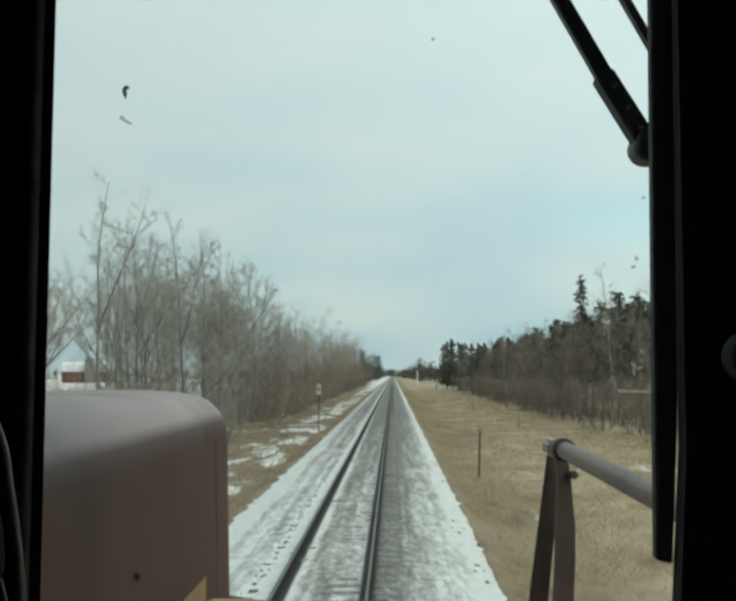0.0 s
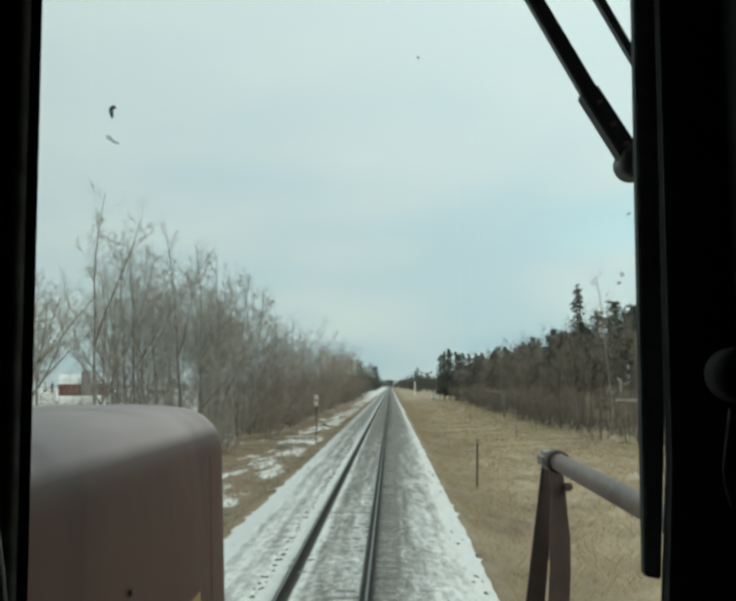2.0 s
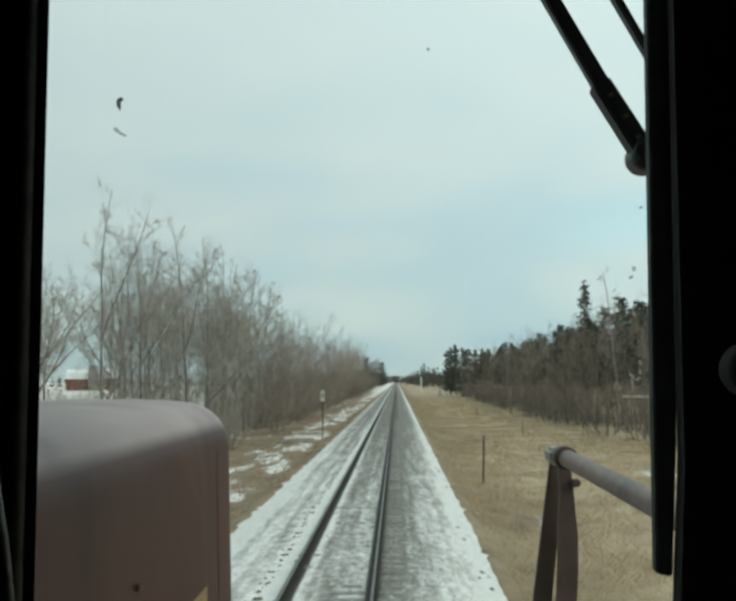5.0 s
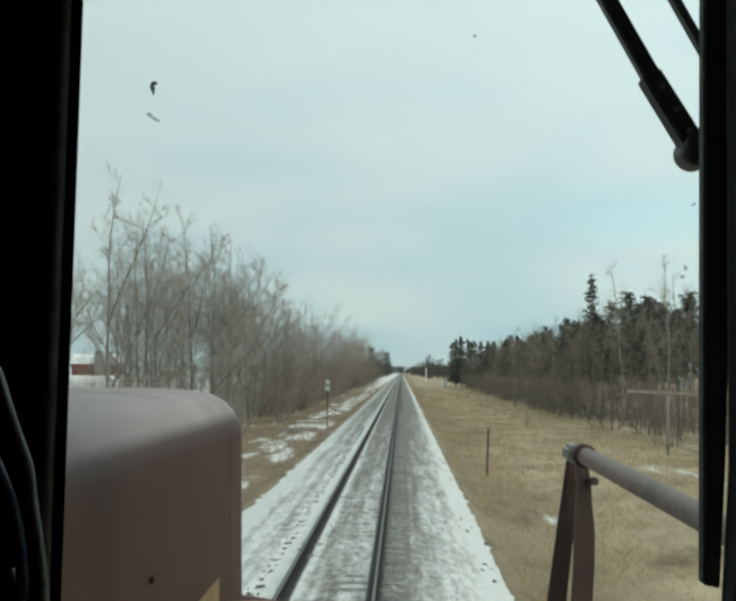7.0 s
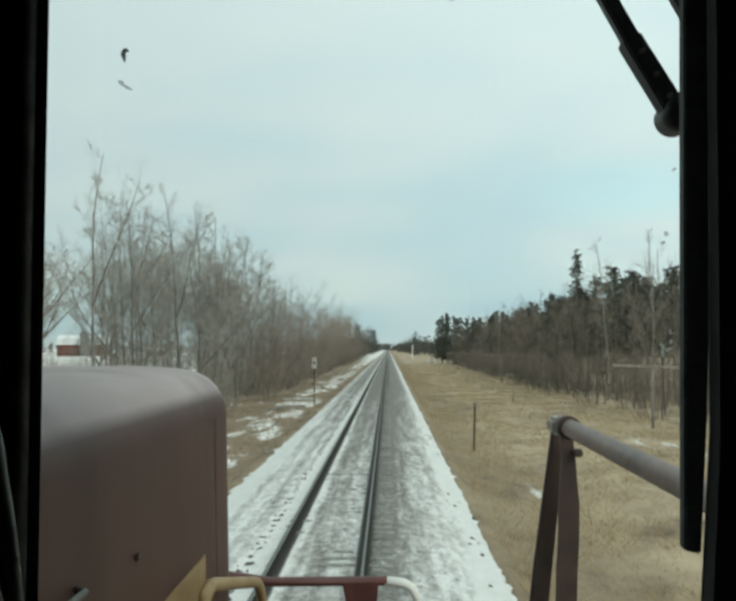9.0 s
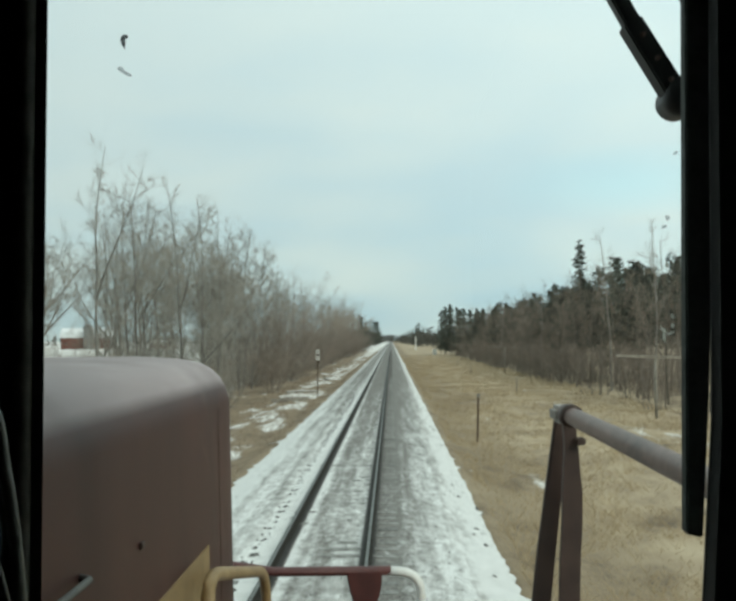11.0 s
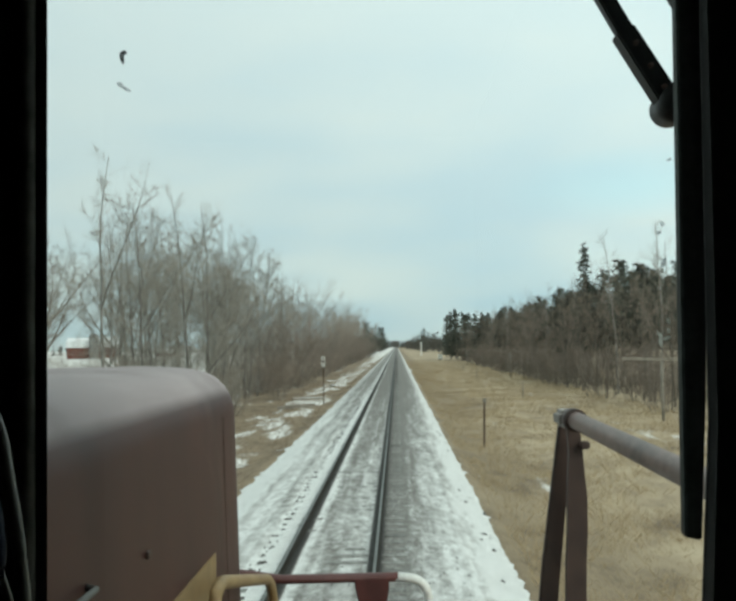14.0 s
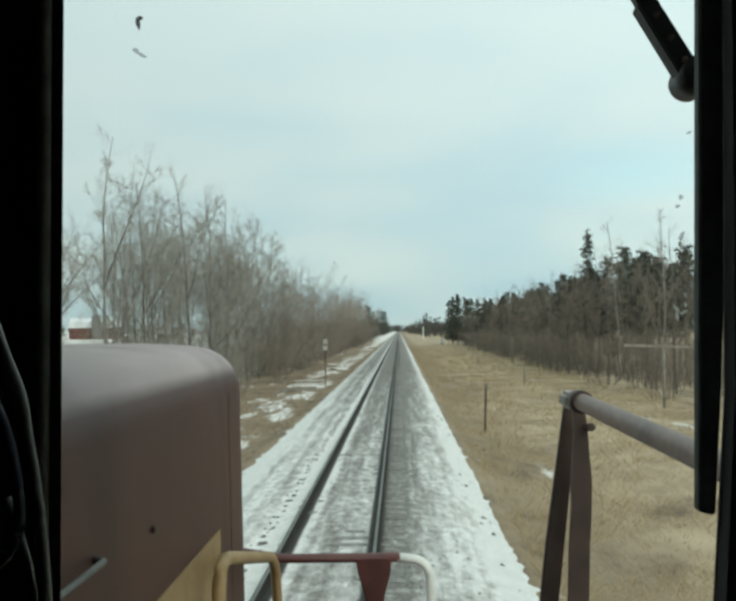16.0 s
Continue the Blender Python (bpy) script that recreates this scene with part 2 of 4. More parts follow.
def splash_material():
    """Thin dried white splashes that let light through."""
    m, n, l, p = nodes_of("white_dried_splash")
    thin, mix = n.new("ShaderNodeBsdfTranslucent"), n.new("ShaderNodeMixShader")
    col = ramp_node(n, l, noise_node(n, l, 300.0), [(0.3, (0.72, 0.72, 0.68)), (0.7, (0.9, 0.9, 0.86))])
    l.new(col, thin.inputs["Color"])
    l.new(col, p.inputs["Base Color"])
    p.inputs["Roughness"].default_value, mix.inputs["Fac"].default_value = 0.9, 0.75
    l.new(p.outputs["BSDF"], mix.inputs[1])
    l.new(thin.outputs["BSDF"], mix.inputs[2])
    l.new(mix.outputs["Shader"], n["Material Output"].inputs["Surface"])
    return m


def thin_dirt(name, a, b, clear):
    """A thin film of dirt on glass that lets part of the light straight through."""
    m, n, l, p = nodes_of(name)
    see, mix = n.new("ShaderNodeBsdfTransparent"), n.new("ShaderNodeMixShader")
    l.new(ramp_node(n, l, noise_node(n, l, 300.0), [(0.3, a), (0.7, b)]), p.inputs["Base Color"])
    p.inputs["Roughness"].default_value = 0.9
    part_clear = ramp_node(n, l, noise_node(n, l, 420.0), [(0.35, (clear - 0.15,) * 3), (0.65, (clear + 0.15,) * 3)])
    l.new(part_clear, mix.inputs["Fac"])
    l.new(p.outputs["BSDF"], mix.inputs[1])
    l.new(see.outputs["BSDF"], mix.inputs[2])
    l.new(mix.outputs["Shader"], n["Material Output"].inputs["Surface"])
    return m


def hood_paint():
    """Old maroon-brown paint, streaked down the sides, with a pale mauve-grey tone on what faces up."""
    m, n, l, p = nodes_of("pale_topped_maroon_paint")
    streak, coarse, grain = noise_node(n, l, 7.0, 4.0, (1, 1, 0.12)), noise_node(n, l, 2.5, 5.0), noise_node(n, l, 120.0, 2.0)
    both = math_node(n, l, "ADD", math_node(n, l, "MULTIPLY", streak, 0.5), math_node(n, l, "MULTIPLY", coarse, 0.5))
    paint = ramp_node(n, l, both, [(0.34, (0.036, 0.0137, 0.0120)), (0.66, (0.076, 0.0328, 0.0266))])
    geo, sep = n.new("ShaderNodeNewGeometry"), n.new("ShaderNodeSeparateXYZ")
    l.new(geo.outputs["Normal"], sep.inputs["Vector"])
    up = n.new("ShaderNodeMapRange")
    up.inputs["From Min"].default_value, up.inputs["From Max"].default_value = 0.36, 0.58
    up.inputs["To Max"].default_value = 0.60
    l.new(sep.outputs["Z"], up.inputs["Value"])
    # the paler tone grows with how far the surface faces up
    top_tone = math_node(n, l, "MULTIPLY", up.outputs["Result"], math_node(n, l, "ADD", math_node(n, l, "MULTIPLY", coarse, 1.9), 0.05), True)
    l.new(mix_node(n, l, top_tone, paint, (0.43, 0.365, 0.37)), p.inputs["Base Color"])
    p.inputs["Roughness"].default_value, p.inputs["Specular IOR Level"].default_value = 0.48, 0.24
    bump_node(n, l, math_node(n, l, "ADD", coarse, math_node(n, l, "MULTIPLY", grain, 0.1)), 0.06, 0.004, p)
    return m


def glass_material():
    m, n, l, p = nodes_of("window_glass")
    p.inputs["Transmission Weight"].default_value, p.inputs["Roughness"].default_value = 1.0, 0.0
    p.inputs["IOR"].default_value = 1.45
    p.inputs["Base Color"].default_value = (0.97, 0.99, 0.98, 1)
    return m


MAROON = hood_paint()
RED = plain("red_brown_paint", (0.062, 0.021, 0.019), (0.115, 0.036, 0.032), 9.0, 0.5, 0.0, 80.0, 0.1, 0.002)
YELLOW = plain("ochre_paint", (0.20, 0.130, 0.055), (0.345, 0.238, 0.110), 9.0, 0.55, 0.0, 90.0, 0.1, 0.002)
WHITE = plain("white_paint", (0.62, 0.63, 0.60), (0.80, 0.81, 0.78), 12.0, 0.5, 0.0, 120.0, 0.08, 0.002)
PIPE = plain("worn_grey_pipe", (0.045, 0.027, 0.021), (0.255, 0.158, 0.130), 3.0, 0.45, 0.0, 60.0, 0.2, 0.002, spec=0.35)
CAST = plain("pale_worn_casting", (0.16, 0.14, 0.125), (0.40, 0.375, 0.345), 30.0, 0.6, 0.0, 160.0, 0.2, 0.002)
RUST = plain("brown_steel", (0.045, 0.028, 0.024), (0.085, 0.055, 0.045), 14.0, 0.6, 0.2, 120.0, 0.2, 0.002)
DARK = plain("cab_interior_paint", (0.09, 0.095, 0.085), (0.14, 0.145, 0.13), 7.0, 0.7, 0.0, 80.0, 0.05, 0.001, spec=0.1)
FRAME = plain("black_window_frame", (0.005, 0.005, 0.0045), (0.011, 0.011, 0.010), 20.0, 0.75, 0.0, 150.0, 0.1, 0.001, spec=0.12)
RUBBER = plain("black_rubber", (0.045, 0.052, 0.047), (0.085, 0.095, 0.087), 40.0, 0.7, 0.0, 200.0, 0.1, 0.001, spec=0.2)
WIPER = plain("black_wiper_paint", (0.016, 0.017, 0.016), (0.040, 0.041, 0.039), 40.0, 0.5, 0.1, 250.0, 0.1, 0.001, spec=0.3)
CABLE = plain("cable_sheath", (0.145, 0.145, 0.118), (0.25, 0.25, 0.205), 30.0, 0.45)
CABLE_BLUE = plain("blue_cable_sheath", (0.03, 0.04, 0.075), (0.05, 0.065, 0.11), 30.0, 0.45)
GASKET = plain("olive_grey_gasket", (0.16, 0.155, 0.125), (0.27, 0.26, 0.215), 40.0, 0.6)
BEAD = plain("edge_highlight_and_rod", (0.06, 0.06, 0.055), (0.13, 0.13, 0.12), 40.0, 0.6)
SOOT = thin_dirt("black_dirt", (0.012, 0.012, 0.012), (0.03, 0.03, 0.028), 0.30)
LIME = splash_material()
HAZE = thin_dirt("thin_grey_dirt", (0.05, 0.055, 0.055), (0.12, 0.125, 0.125), 0.70)
BALLAST, GROUND, GLASS = track_material(), ground_material(), glass_material()
RAIL_SIDE = plain("rusty_rail_side", (0.020, 0.021, 0.018), (0.045, 0.04, 0.033), 8.0, 0.85, 0.0, 60.0, 0.2, 0.003, spec=0.15)
RAIL_HEAD = plain("polished_rail_head", (0.11, 0.118, 0.113), (0.20, 0.212, 0.204), 5.0, 0.55, 0.4, 50.0, 0.05, 0.001)
TIE = plain("weathered_tie_with_snow", (0.065, 0.06, 0.052), (0.31, 0.315, 0.30), 4.5, 0.9, 0.0, 22.0, 0.5, 0.012, 0.0, 0.5)
STONE = plain("dark_ballast_stone", (0.05, 0.05, 0.047), (0.17, 0.17, 0.16), 30.0, 0.9, 0.0, 90.0, 0.3, 0.005)
BARK = plain("pale_grey_bark", (0.12, 0.115, 0.10), (0.27, 0.26, 0.235), 3.0, 0.9, 0.0, 25.0, 0.5, 0.01, 0.0, 0.5)
BARK_DARK = plain("dark_grey_bark", (0.16, 0.14, 0.118), (0.31, 0.275, 0.235), 3.0, 0.9, 0.0, 25.0, 0.5, 0.01, 0.0, 0.4)
BARK_WHITE = plain("birch_bark", (0.17, 0.16, 0.145), (0.40, 0.385, 0.355), 2.0, 0.8, 0.0, 12.0, 0.3, 0.005, 0.0, 0.3)
TWIG = island_material("grey_twigs", (0.19, 0.176, 0.151), (0.40, 0.375, 0.328))
TWIG_RUSSET = island_material("dark_brown_twigs", (0.16, 0.130, 0.106), (0.335, 0.280, 0.232))
BARK_WOOD = plain("dark_brown_bark", (0.10, 0.085, 0.07), (0.21, 0.185, 0.155), 3.0, 0.9, 0.0, 25.0, 0.5, 0.01, 0.0, 0.4)
TWIG_BROWN = island_material("brown_twigs", (0.20, 0.165, 0.13), (0.41, 0.34, 0.275))
NEEDLE = island_material("pine_needles", (0.036, 0.047, 0.036), (0.106, 0.122, 0.094))
PLATE = plain("weathered_pale_plate", (0.34, 0.33, 0.30), (0.56, 0.55, 0.51), 9.0, 0.8, 0.0, 60.0, 0.2, 0.003)
STRAW = island_material("dry_grass_blades", (0.37, 0.286, 0.178), (0.56, 0.452, 0.298), thin=0.5)
STRAW_DAMP = island_material("damp_brown_grass_blades", (0.19, 0.145, 0.102), (0.38, 0.300, 0.220), thin=0.4)
WOOD = plain("grey_weathered_wood", (0.16, 0.145, 0.12), (0.34, 0.315, 0.27), 3.0, 0.9, 0.0, 40.0, 0.4, 0.005)
POST = plain("rusty_post_steel", (0.06, 0.038, 0.026), (0.12, 0.08, 0.055), 6.0, 0.8, 0.2, 60.0, 0.3, 0.003)
BARN_RED = plain("faded_red_boards", (0.11, 0.040, 0.032), (0.18, 0.07, 0.055), 0.4, 0.9, 0.0, 6.0, 0.3, 0.03)
ROOF = plain("snow_covered_roof", (0.62, 0.66, 0.67), (0.80, 0.83, 0.83), 0.3, 0.8, 0.0, 4.0, 0.2, 0.03)
SILO = plain("grey_concrete_staves", (0.17, 0.175, 0.17), (0.28, 0.285, 0.275), 0.5, 0.9, 0.0, 5.0, 0.3, 0.03)


# ---- building helpers ----
def mesh_of(name, verts, faces, mat, smooth=False):
    me = bpy.data.meshes.new(name)
    me.from_pydata([tuple(v) for v in verts], [], faces)
    me.materials.append(mat)
    if smooth:
        me.polygons.foreach_set("use_smooth", [True] * len(me.polygons))
    me.update()
    return me


def part(name, me, parent=None, label=""):
    ob = new(name, me)
    ob.parent = parent
    return tagged(ob, label)


def bm_mesh(name, bm, mat, smooth=False):
    me = bpy.data.meshes.new(name)
    bmesh.ops.recalc_face_normals(bm, faces=bm.faces)
    bm.to_mesh(me)
    bm.free()
    me.materials.append(mat)
    if smooth:
        me.polygons.foreach_set("use_smooth", [True] * len(me.polygons))
    return me


def thing(name, label, category, group="", at=(0, 0, 0)):
    ob = new(name)
    ob.empty_display_size = 0.2
    ob.location = at
    return tagged(ob, label, category, group)


def box_bm(lo, hi, bevel=0.0, bm=None):
    bm = bm or bmesh.new()
    c = [(a + b) / 2 for a, b in zip(lo, hi)]
    d = [abs(b - a) for a, b in zip(lo, hi)]
    made = bmesh.ops.create_cube(bm, size=1.0, matrix=Matrix.Translation(c) @ Matrix.Diagonal((*d, 1)))
    if bevel:
        edges = {e for v in made["verts"] for e in v.link_edges}
        bmesh.ops.bevel(bm, geom=list(edges), offset=bevel, segments=2, affect="EDGES")
    return bm


def tube(verts, faces, pts, radii, sides=6, cap=False):
    """Adds a tapered tube along pts to the lists."""
    pts = [Vector(p) for p in pts]
    base, up = len(verts), Vector((0.13, 0.27, 0.95))
    for i, (p, r) in enumerate(zip(pts, radii)):
        d = (pts[min(i + 1, len(pts) - 1)] - pts[max(i - 1, 0)]).normalized()
        a = d.cross(up if abs(d.dot(up)) < 0.93 else Vector((1, 0, 0))).normalized()
        b = d.cross(a)
        for k in range(sides):
            t = 2 * math.pi * k / sides
            verts.append(p + r * (math.cos(t) * a + math.sin(t) * b))
    for i in range(len(pts) - 1):
        for k in range(sides):
            o, q = base + i * sides, base + (i + 1) * sides
            faces.append((o + k, o + (k + 1) % sides, q + (k + 1) % sides, q + k))
    if cap:
        faces.append(tuple(base + k for k in reversed(range(sides))))
        faces.append(tuple(base + (len(pts) - 1) * sides + k for k in range(sides)))


def pipe(name, pts, r, mat, parent, label="", sides=14):
    v, f = [], []
    tube(v, f, pts, [r] * len(pts), sides, True)
    return part(name, mesh_of(name, v, f, mat, True), parent, label)


def rounded(pts, r, n=6):
    """The polyline pts with its inner corners rounded by r."""
    pts = [Vector(p) for p in pts]
    out = [pts[0]]
    for a, b, c in zip(pts, pts[1:], pts[2:]):
        u, w = (a - b).normalized() * r + b, (c - b).normalized() * r + b
        out += [(1 - t) ** 2 * u + 2 * t * (1 - t) * b + t * t * w for t in (k / n for k in range(n + 1))]
    return out + [pts[-1]]


def prism(name, outline, y0, y1, mat, parent, label="", bevel=0.0):
    """An outline in x and z, pushed from y0 to y1."""
    bm = bmesh.new()
    f = bm.faces.new([bm.verts.new((x, y0, z)) for x, z in outline])
    ext = bmesh.ops.extrude_face_region(bm, geom=[f])
    bmesh.ops.translate(bm, vec=(0, y1 - y0, 0), verts=[v for v in ext["geom"] if isinstance(v, bmesh.types.BMVert)])
    if bevel:
        bmesh.ops.bevel(bm, geom=list(bm.edges), offset=bevel, segments=2, affect="EDGES")
    return part(name, bm_mesh(name, bm, mat), parent, label)


def boxed(name, lo, hi, mat, parent, label="", bevel=0.0):
    return part(name, bm_mesh(name, box_bm(lo, hi, bevel), mat), parent, label)


# ---- ground ----
def ground_z(x, y):
    """Height of the land beside the line: a low bank, a shallow ditch, then flat fields."""
    stops = [(-2000, -0.8), (-40, -0.8), (-12, -0.9), (-7, -0.85), (-5.2, -0.72), (-4.2, -0.78), (-3.3, -0.55), (-2.9, -0.75), (2.9, -0.75), (3.3, -0.55), (4.4, -0.95), (5.6, -1.0),
             (9, -0.85), (16, -0.85), (40, -0.8), (2000, -0.8)]
    for (a, za), (b, zb) in zip(stops, stops[1:]):
        if x <= b:
            z = za + (zb - za) * (x - a) / (b - a)
            break
    rough = 0.0 if abs(x) < 3.2 else min(1.0, (abs(x) - 3.2) / 2)
    return z + rough * (0.16 * noise.noise((x * 0.35, y * 0.25, 3.0)) + 0.05 * noise.noise((x * 1.7, y * 1.3, 8.0)))


def spaced(stops):
    """Values from stops of (upto, step)."""
    out, v = [], stops[0]
    for end, step in stops[1:]:
        while v < end - 1e-6:
            out.append(v)
            v += step
        v = end
    return out + [v]


def sheet(name, xs, ys, height, mat, smooth=True):
    v = [(x, y, height(x, y)) for y in ys for x in xs]
    w = len(xs)
    f = [(j * w + i, j * w + i + 1, (j + 1) * w + i + 1, (j + 1) * w + i) for j in range(len(ys) - 1) for i in range(w - 1)]
    return new(name, mesh_of(name, v, f, mat, smooth))


gx = spaced([-2000, (-600, 350), (-150, 90), (-40, 22), (-12, 3), (-3.4, 0.55), (-2.8, 0.15), (2.8, 2.8), (3.4, 0.15), (16, 0.6), (40, 3), (150, 22), (600, 90), (2000, 350)])
gy = spaced([-1500, (-200, 325), (-40, 40), (9, 6), (100, 1.4), (240, 2.8), (580, 34), (1700, 200), (4700, 750)])
tagged(sheet("ground", gx, gy, ground_z, GROUND), "flat land of matted straw-coloured dead grass with thin leftover snow", "ground", kind="structure")


# ---- the railway track ----
def bed_z(x, y):
    a = abs(x)
    z = -0.170 if a < 1.45 else -0.170 - 0.13 * (a - 1.45) if a < 2.3 else -0.28 - 0.36 * (a - 2.3)
    z += 0.018 if x < -0.95 else 0.0
    z += 0.008 if abs(a - 0.753) < 0.13 else -0.020 if 0.90 < x < 1.34 else -0.018 if 1.16 < a < 1.34 else 0.0
    return z + 0.020 * noise.noise((x * 2.2, y * 0.4, 0)) + 0.012 * noise.noise((x * 7, y * 2.5, 4))


def bed():
    xs = [-3.45 + 6.9 * k / 92 for k in range(93)]
    ys = spaced([-30, (9, 1.5), (48, 0.22), (130, 0.8), (430, 7), (1700, 80)])
    v = []
    for y in ys:
        for x in xs:
            push = max(0.0, abs(x) - 2.2) / 1.2
            wobble = (0.36 * noise.noise((y * 0.4, 3.0 if x > 0 else 9.0, 0)) + 0.30 * noise.noise((y * 1.5, 5.0 if x > 0 else 1.0, 2)) + 0.20 * noise.noise((y * 5.0, 7.0 if x > 0 else 2.0, 2))) * push
            v.append((x + math.copysign(wobble, x), y, bed_z(x, y)))
    w = len(xs)
    f = [(j * w + i, j * w + i + 1, (j + 1) * w + i + 1, (j + 1) * w + i) for j in range(len(ys) - 1) for i in range(w - 1)]
    return new("ballast_bed", mesh_of("ballast_bed", v, f, BALLAST, True))


tagged(bed(), "railway ballast bed of grey stone under patchy old snow", "track bed", kind="structure")

track = thing("railway_track", "straight single railway track with rusty rails on snowy wooden ties", "railway track")
track["kind"] = "structure"


def rail(x):
    side = [(-0.07, -0.172), (0.07, -0.172), (0.07, -0.160), (0.012, -0.140), (0.010, -0.045), (0.035, -0.035), (0.036, -0.008), (-0.036, -0.008), (-0.035, -0.035), (-0.010, -0.045), (-0.012, -0.140), (-0.07, -0.160)]
    r = part("rail", mesh_of("rail", [(x + a, y, z) for y in (-30, 1700) for a, z in side], [(k, (k + 1) % 12, 12 + (k + 1) % 12, 12 + k) for k in range(12)] + [tuple(range(11, -1, -1)), tuple(range(12, 24))], RAIL_SIDE), track, "dark rusty steel rail")
    head = [(-0.024, -0.0075), (-0.020, -0.001), (0.0, 0.0), (0.020, -0.001), (0.024, -0.0075)]
    part("rail_head", mesh_of("rail_head", [(x + a, y, z) for y in (-30, 1700) for a, z in head], [(k, k + 1, 6 + k, 5 + k) for k in range(4)], RAIL_HEAD), r, "worn bright running surface")


rail(-0.753)
rail(0.753)

# ---- the locomotive: cab, hood and railings ----
loco = thing("locomotive", "maroon hood locomotive with dark cab and worn grey handrails", "locomotive")


def hood():
    """Long box with rounded shoulders and a crowned top; the front end has soft upright corners."""
    half, z0 = 0.742, 1.42
    sec = [(half, z0), (half, 2.3), (half, 3.0), (half, 3.335), (0.739, 3.362), (0.730, 3.392), (0.714, 3.420), (0.690, 3.444), (0.655, 3.463), (0.59, 3.477), (0.47, 3.487), (0.20, 3.494), (-0.055, 3.496)]
    sec = sec + [(-0.11 - x, z) for x, z in reversed(sec[:-1])]
    stations = [(0.86, 1.0, 0.0), (1.2, 1.0, 0.0), (1.8, 1.0, 0.0), (2.15, 1.0, 0.0), (2.20, 0.9976, 0.002), (2.235, 0.9915, 0.009), (2.26, 0.9806, 0.022), (2.275, 0.9667, 0.042)]
    v = [(-0.055 + (x + 0.055) * s, y, z - d * (1 if z > 3.2 else 0)) for y, s, d in stations for x, z in sec]
    w = len(sec)
    f = [(j * w + i, j * w + i + 1, (j + 1) * w + i + 1, (j + 1) * w + i) for j in range(len(stations) - 1) for i in range(w - 1)]
    f.append(tuple((len(stations) - 1) * w + i for i in range(w)))
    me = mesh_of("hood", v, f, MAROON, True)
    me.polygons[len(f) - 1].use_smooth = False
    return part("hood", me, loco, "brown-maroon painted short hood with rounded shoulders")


nose = hood()
# ochre corner of the hood's striping, a thin layer of paint on the side
boxed("warning_stripe", (0.7415, 0.90, 2.45), (0.7455, 1.95, 2.985), YELLOW, nose, "faded ochre stripe along the hood")
pipe("grab_rod", [(0.742, 0.98, 3.156), (0.762, 0.99, 3.156), (0.762, 1.24, 3.156), (0.742, 1.25, 3.156)], 0.006, BEAD, nose, "thin worn grab rod", 8)
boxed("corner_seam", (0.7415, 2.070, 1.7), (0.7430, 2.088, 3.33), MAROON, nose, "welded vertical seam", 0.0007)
boxed("door_latch", (0.742, 1.485, 3.122), (0.750, 1.505, 3.135), RUST, nose, "small dark steel latch", 0.002)

pipe("grab_iron", rounded([(0.80, 1.735, 2.60), (0.80, 1.735, 2.985), (0.80, 2.40, 2.755), (0.80, 2.46, 2.3)], 0.10), 0.0165, YELLOW, loco, "bent ochre grab pipe on the hood side")
pipe("end_rail", [(0.30, 3.25, 2.515), (0.47, 3.25, 2.485), (0.67, 3.25, 2.452), (1.21, 3.25, 2.445)], 0.021, RED, loco, "red-brown painted end railing pipe")
pipe("rail_end_bend", rounded([(1.20, 3.25, 2.445), (1.345, 3.25, 2.430), (1.345, 3.25, 1.42)], 0.09), 0.021, WHITE, loco, "white painted bend of the end railing")
prism("railing_plate", [(1.005, 2.455), (1.17, 2.455), (1.165, 2.38), (1.13, 2.27), (1.12, 1.42), (1.05, 1.42), (1.045, 2.27), (1.015, 2.38)], 3.225, 3.275, RED, loco, "dark red stanchion plate", 0.008)
pipe("end_post", [(0.30, 3.25, 2.515), (0.30, 3.25, 1.42)], 0.021, RED, loco)

# side handrail with its stanchion
pipe("side_handrail", [(1.563, -0.6, 3.334), (1.563, 1.44, 3.367)], 0.0156, PIPE, loco, "worn grey side handrail pipe", 32)
pipe("rail_collar", [(1.563, 1.385, 3.366), (1.563, 1.410, 3.366)], 0.0205, RUST, loco, "dark clamp collar", 32)
boxed("rail_cap", (1.542, 1.42, 3.348), (1.578, 1.475, 3.380), WIPER, loco, "pale worn end casting", 0.008).data.materials[0] = CAST
prism("brace", [(1.560, 3.366), (1.586, 3.358), (1.543, 3.087), (1.378, 2.0), (1.342, 2.0), (1.508, 3.087)], 1.485, 1.50, RUST, loco, "dark flat steel brace", 0.003)


def flat_bar():
    """A flat bar stanchion that widens below the clamp."""
    v, f = [], []
    rows = [(3.346, 1.571, 0.011), (3.30, 1.573, 0.0125), (3.26, 1.5710, 0.0150), (3.22, 1.5700, 0.0180), (3.16, 1.5665, 0.0180), (3.10, 1.560, 0.0180), (2.9, 1.545, 0.0180), (2.3, 1.508, 0.0180), (2.0, 1.490, 0.0180)]
    for z, x, w in rows:
        v += [(x - w, 1.44, z), (x + w, 1.44, z), (x + w, 1.452, z), (x - w, 1.452, z)]
    for j in range(len(rows) - 1):
        for k in range(4):
            f.append((4 * j + k, 4 * j + (k + 1) % 4, 4 * j + 4 + (k + 1) % 4, 4 * j + 4 + k))
    f += [(3, 2, 1, 0), tuple(4 * len(rows) - 4 + k for k in range(4))]
    return part("stanchion", mesh_of("stanchion", v, f, RUST), loco, "dark flat steel stanchion")


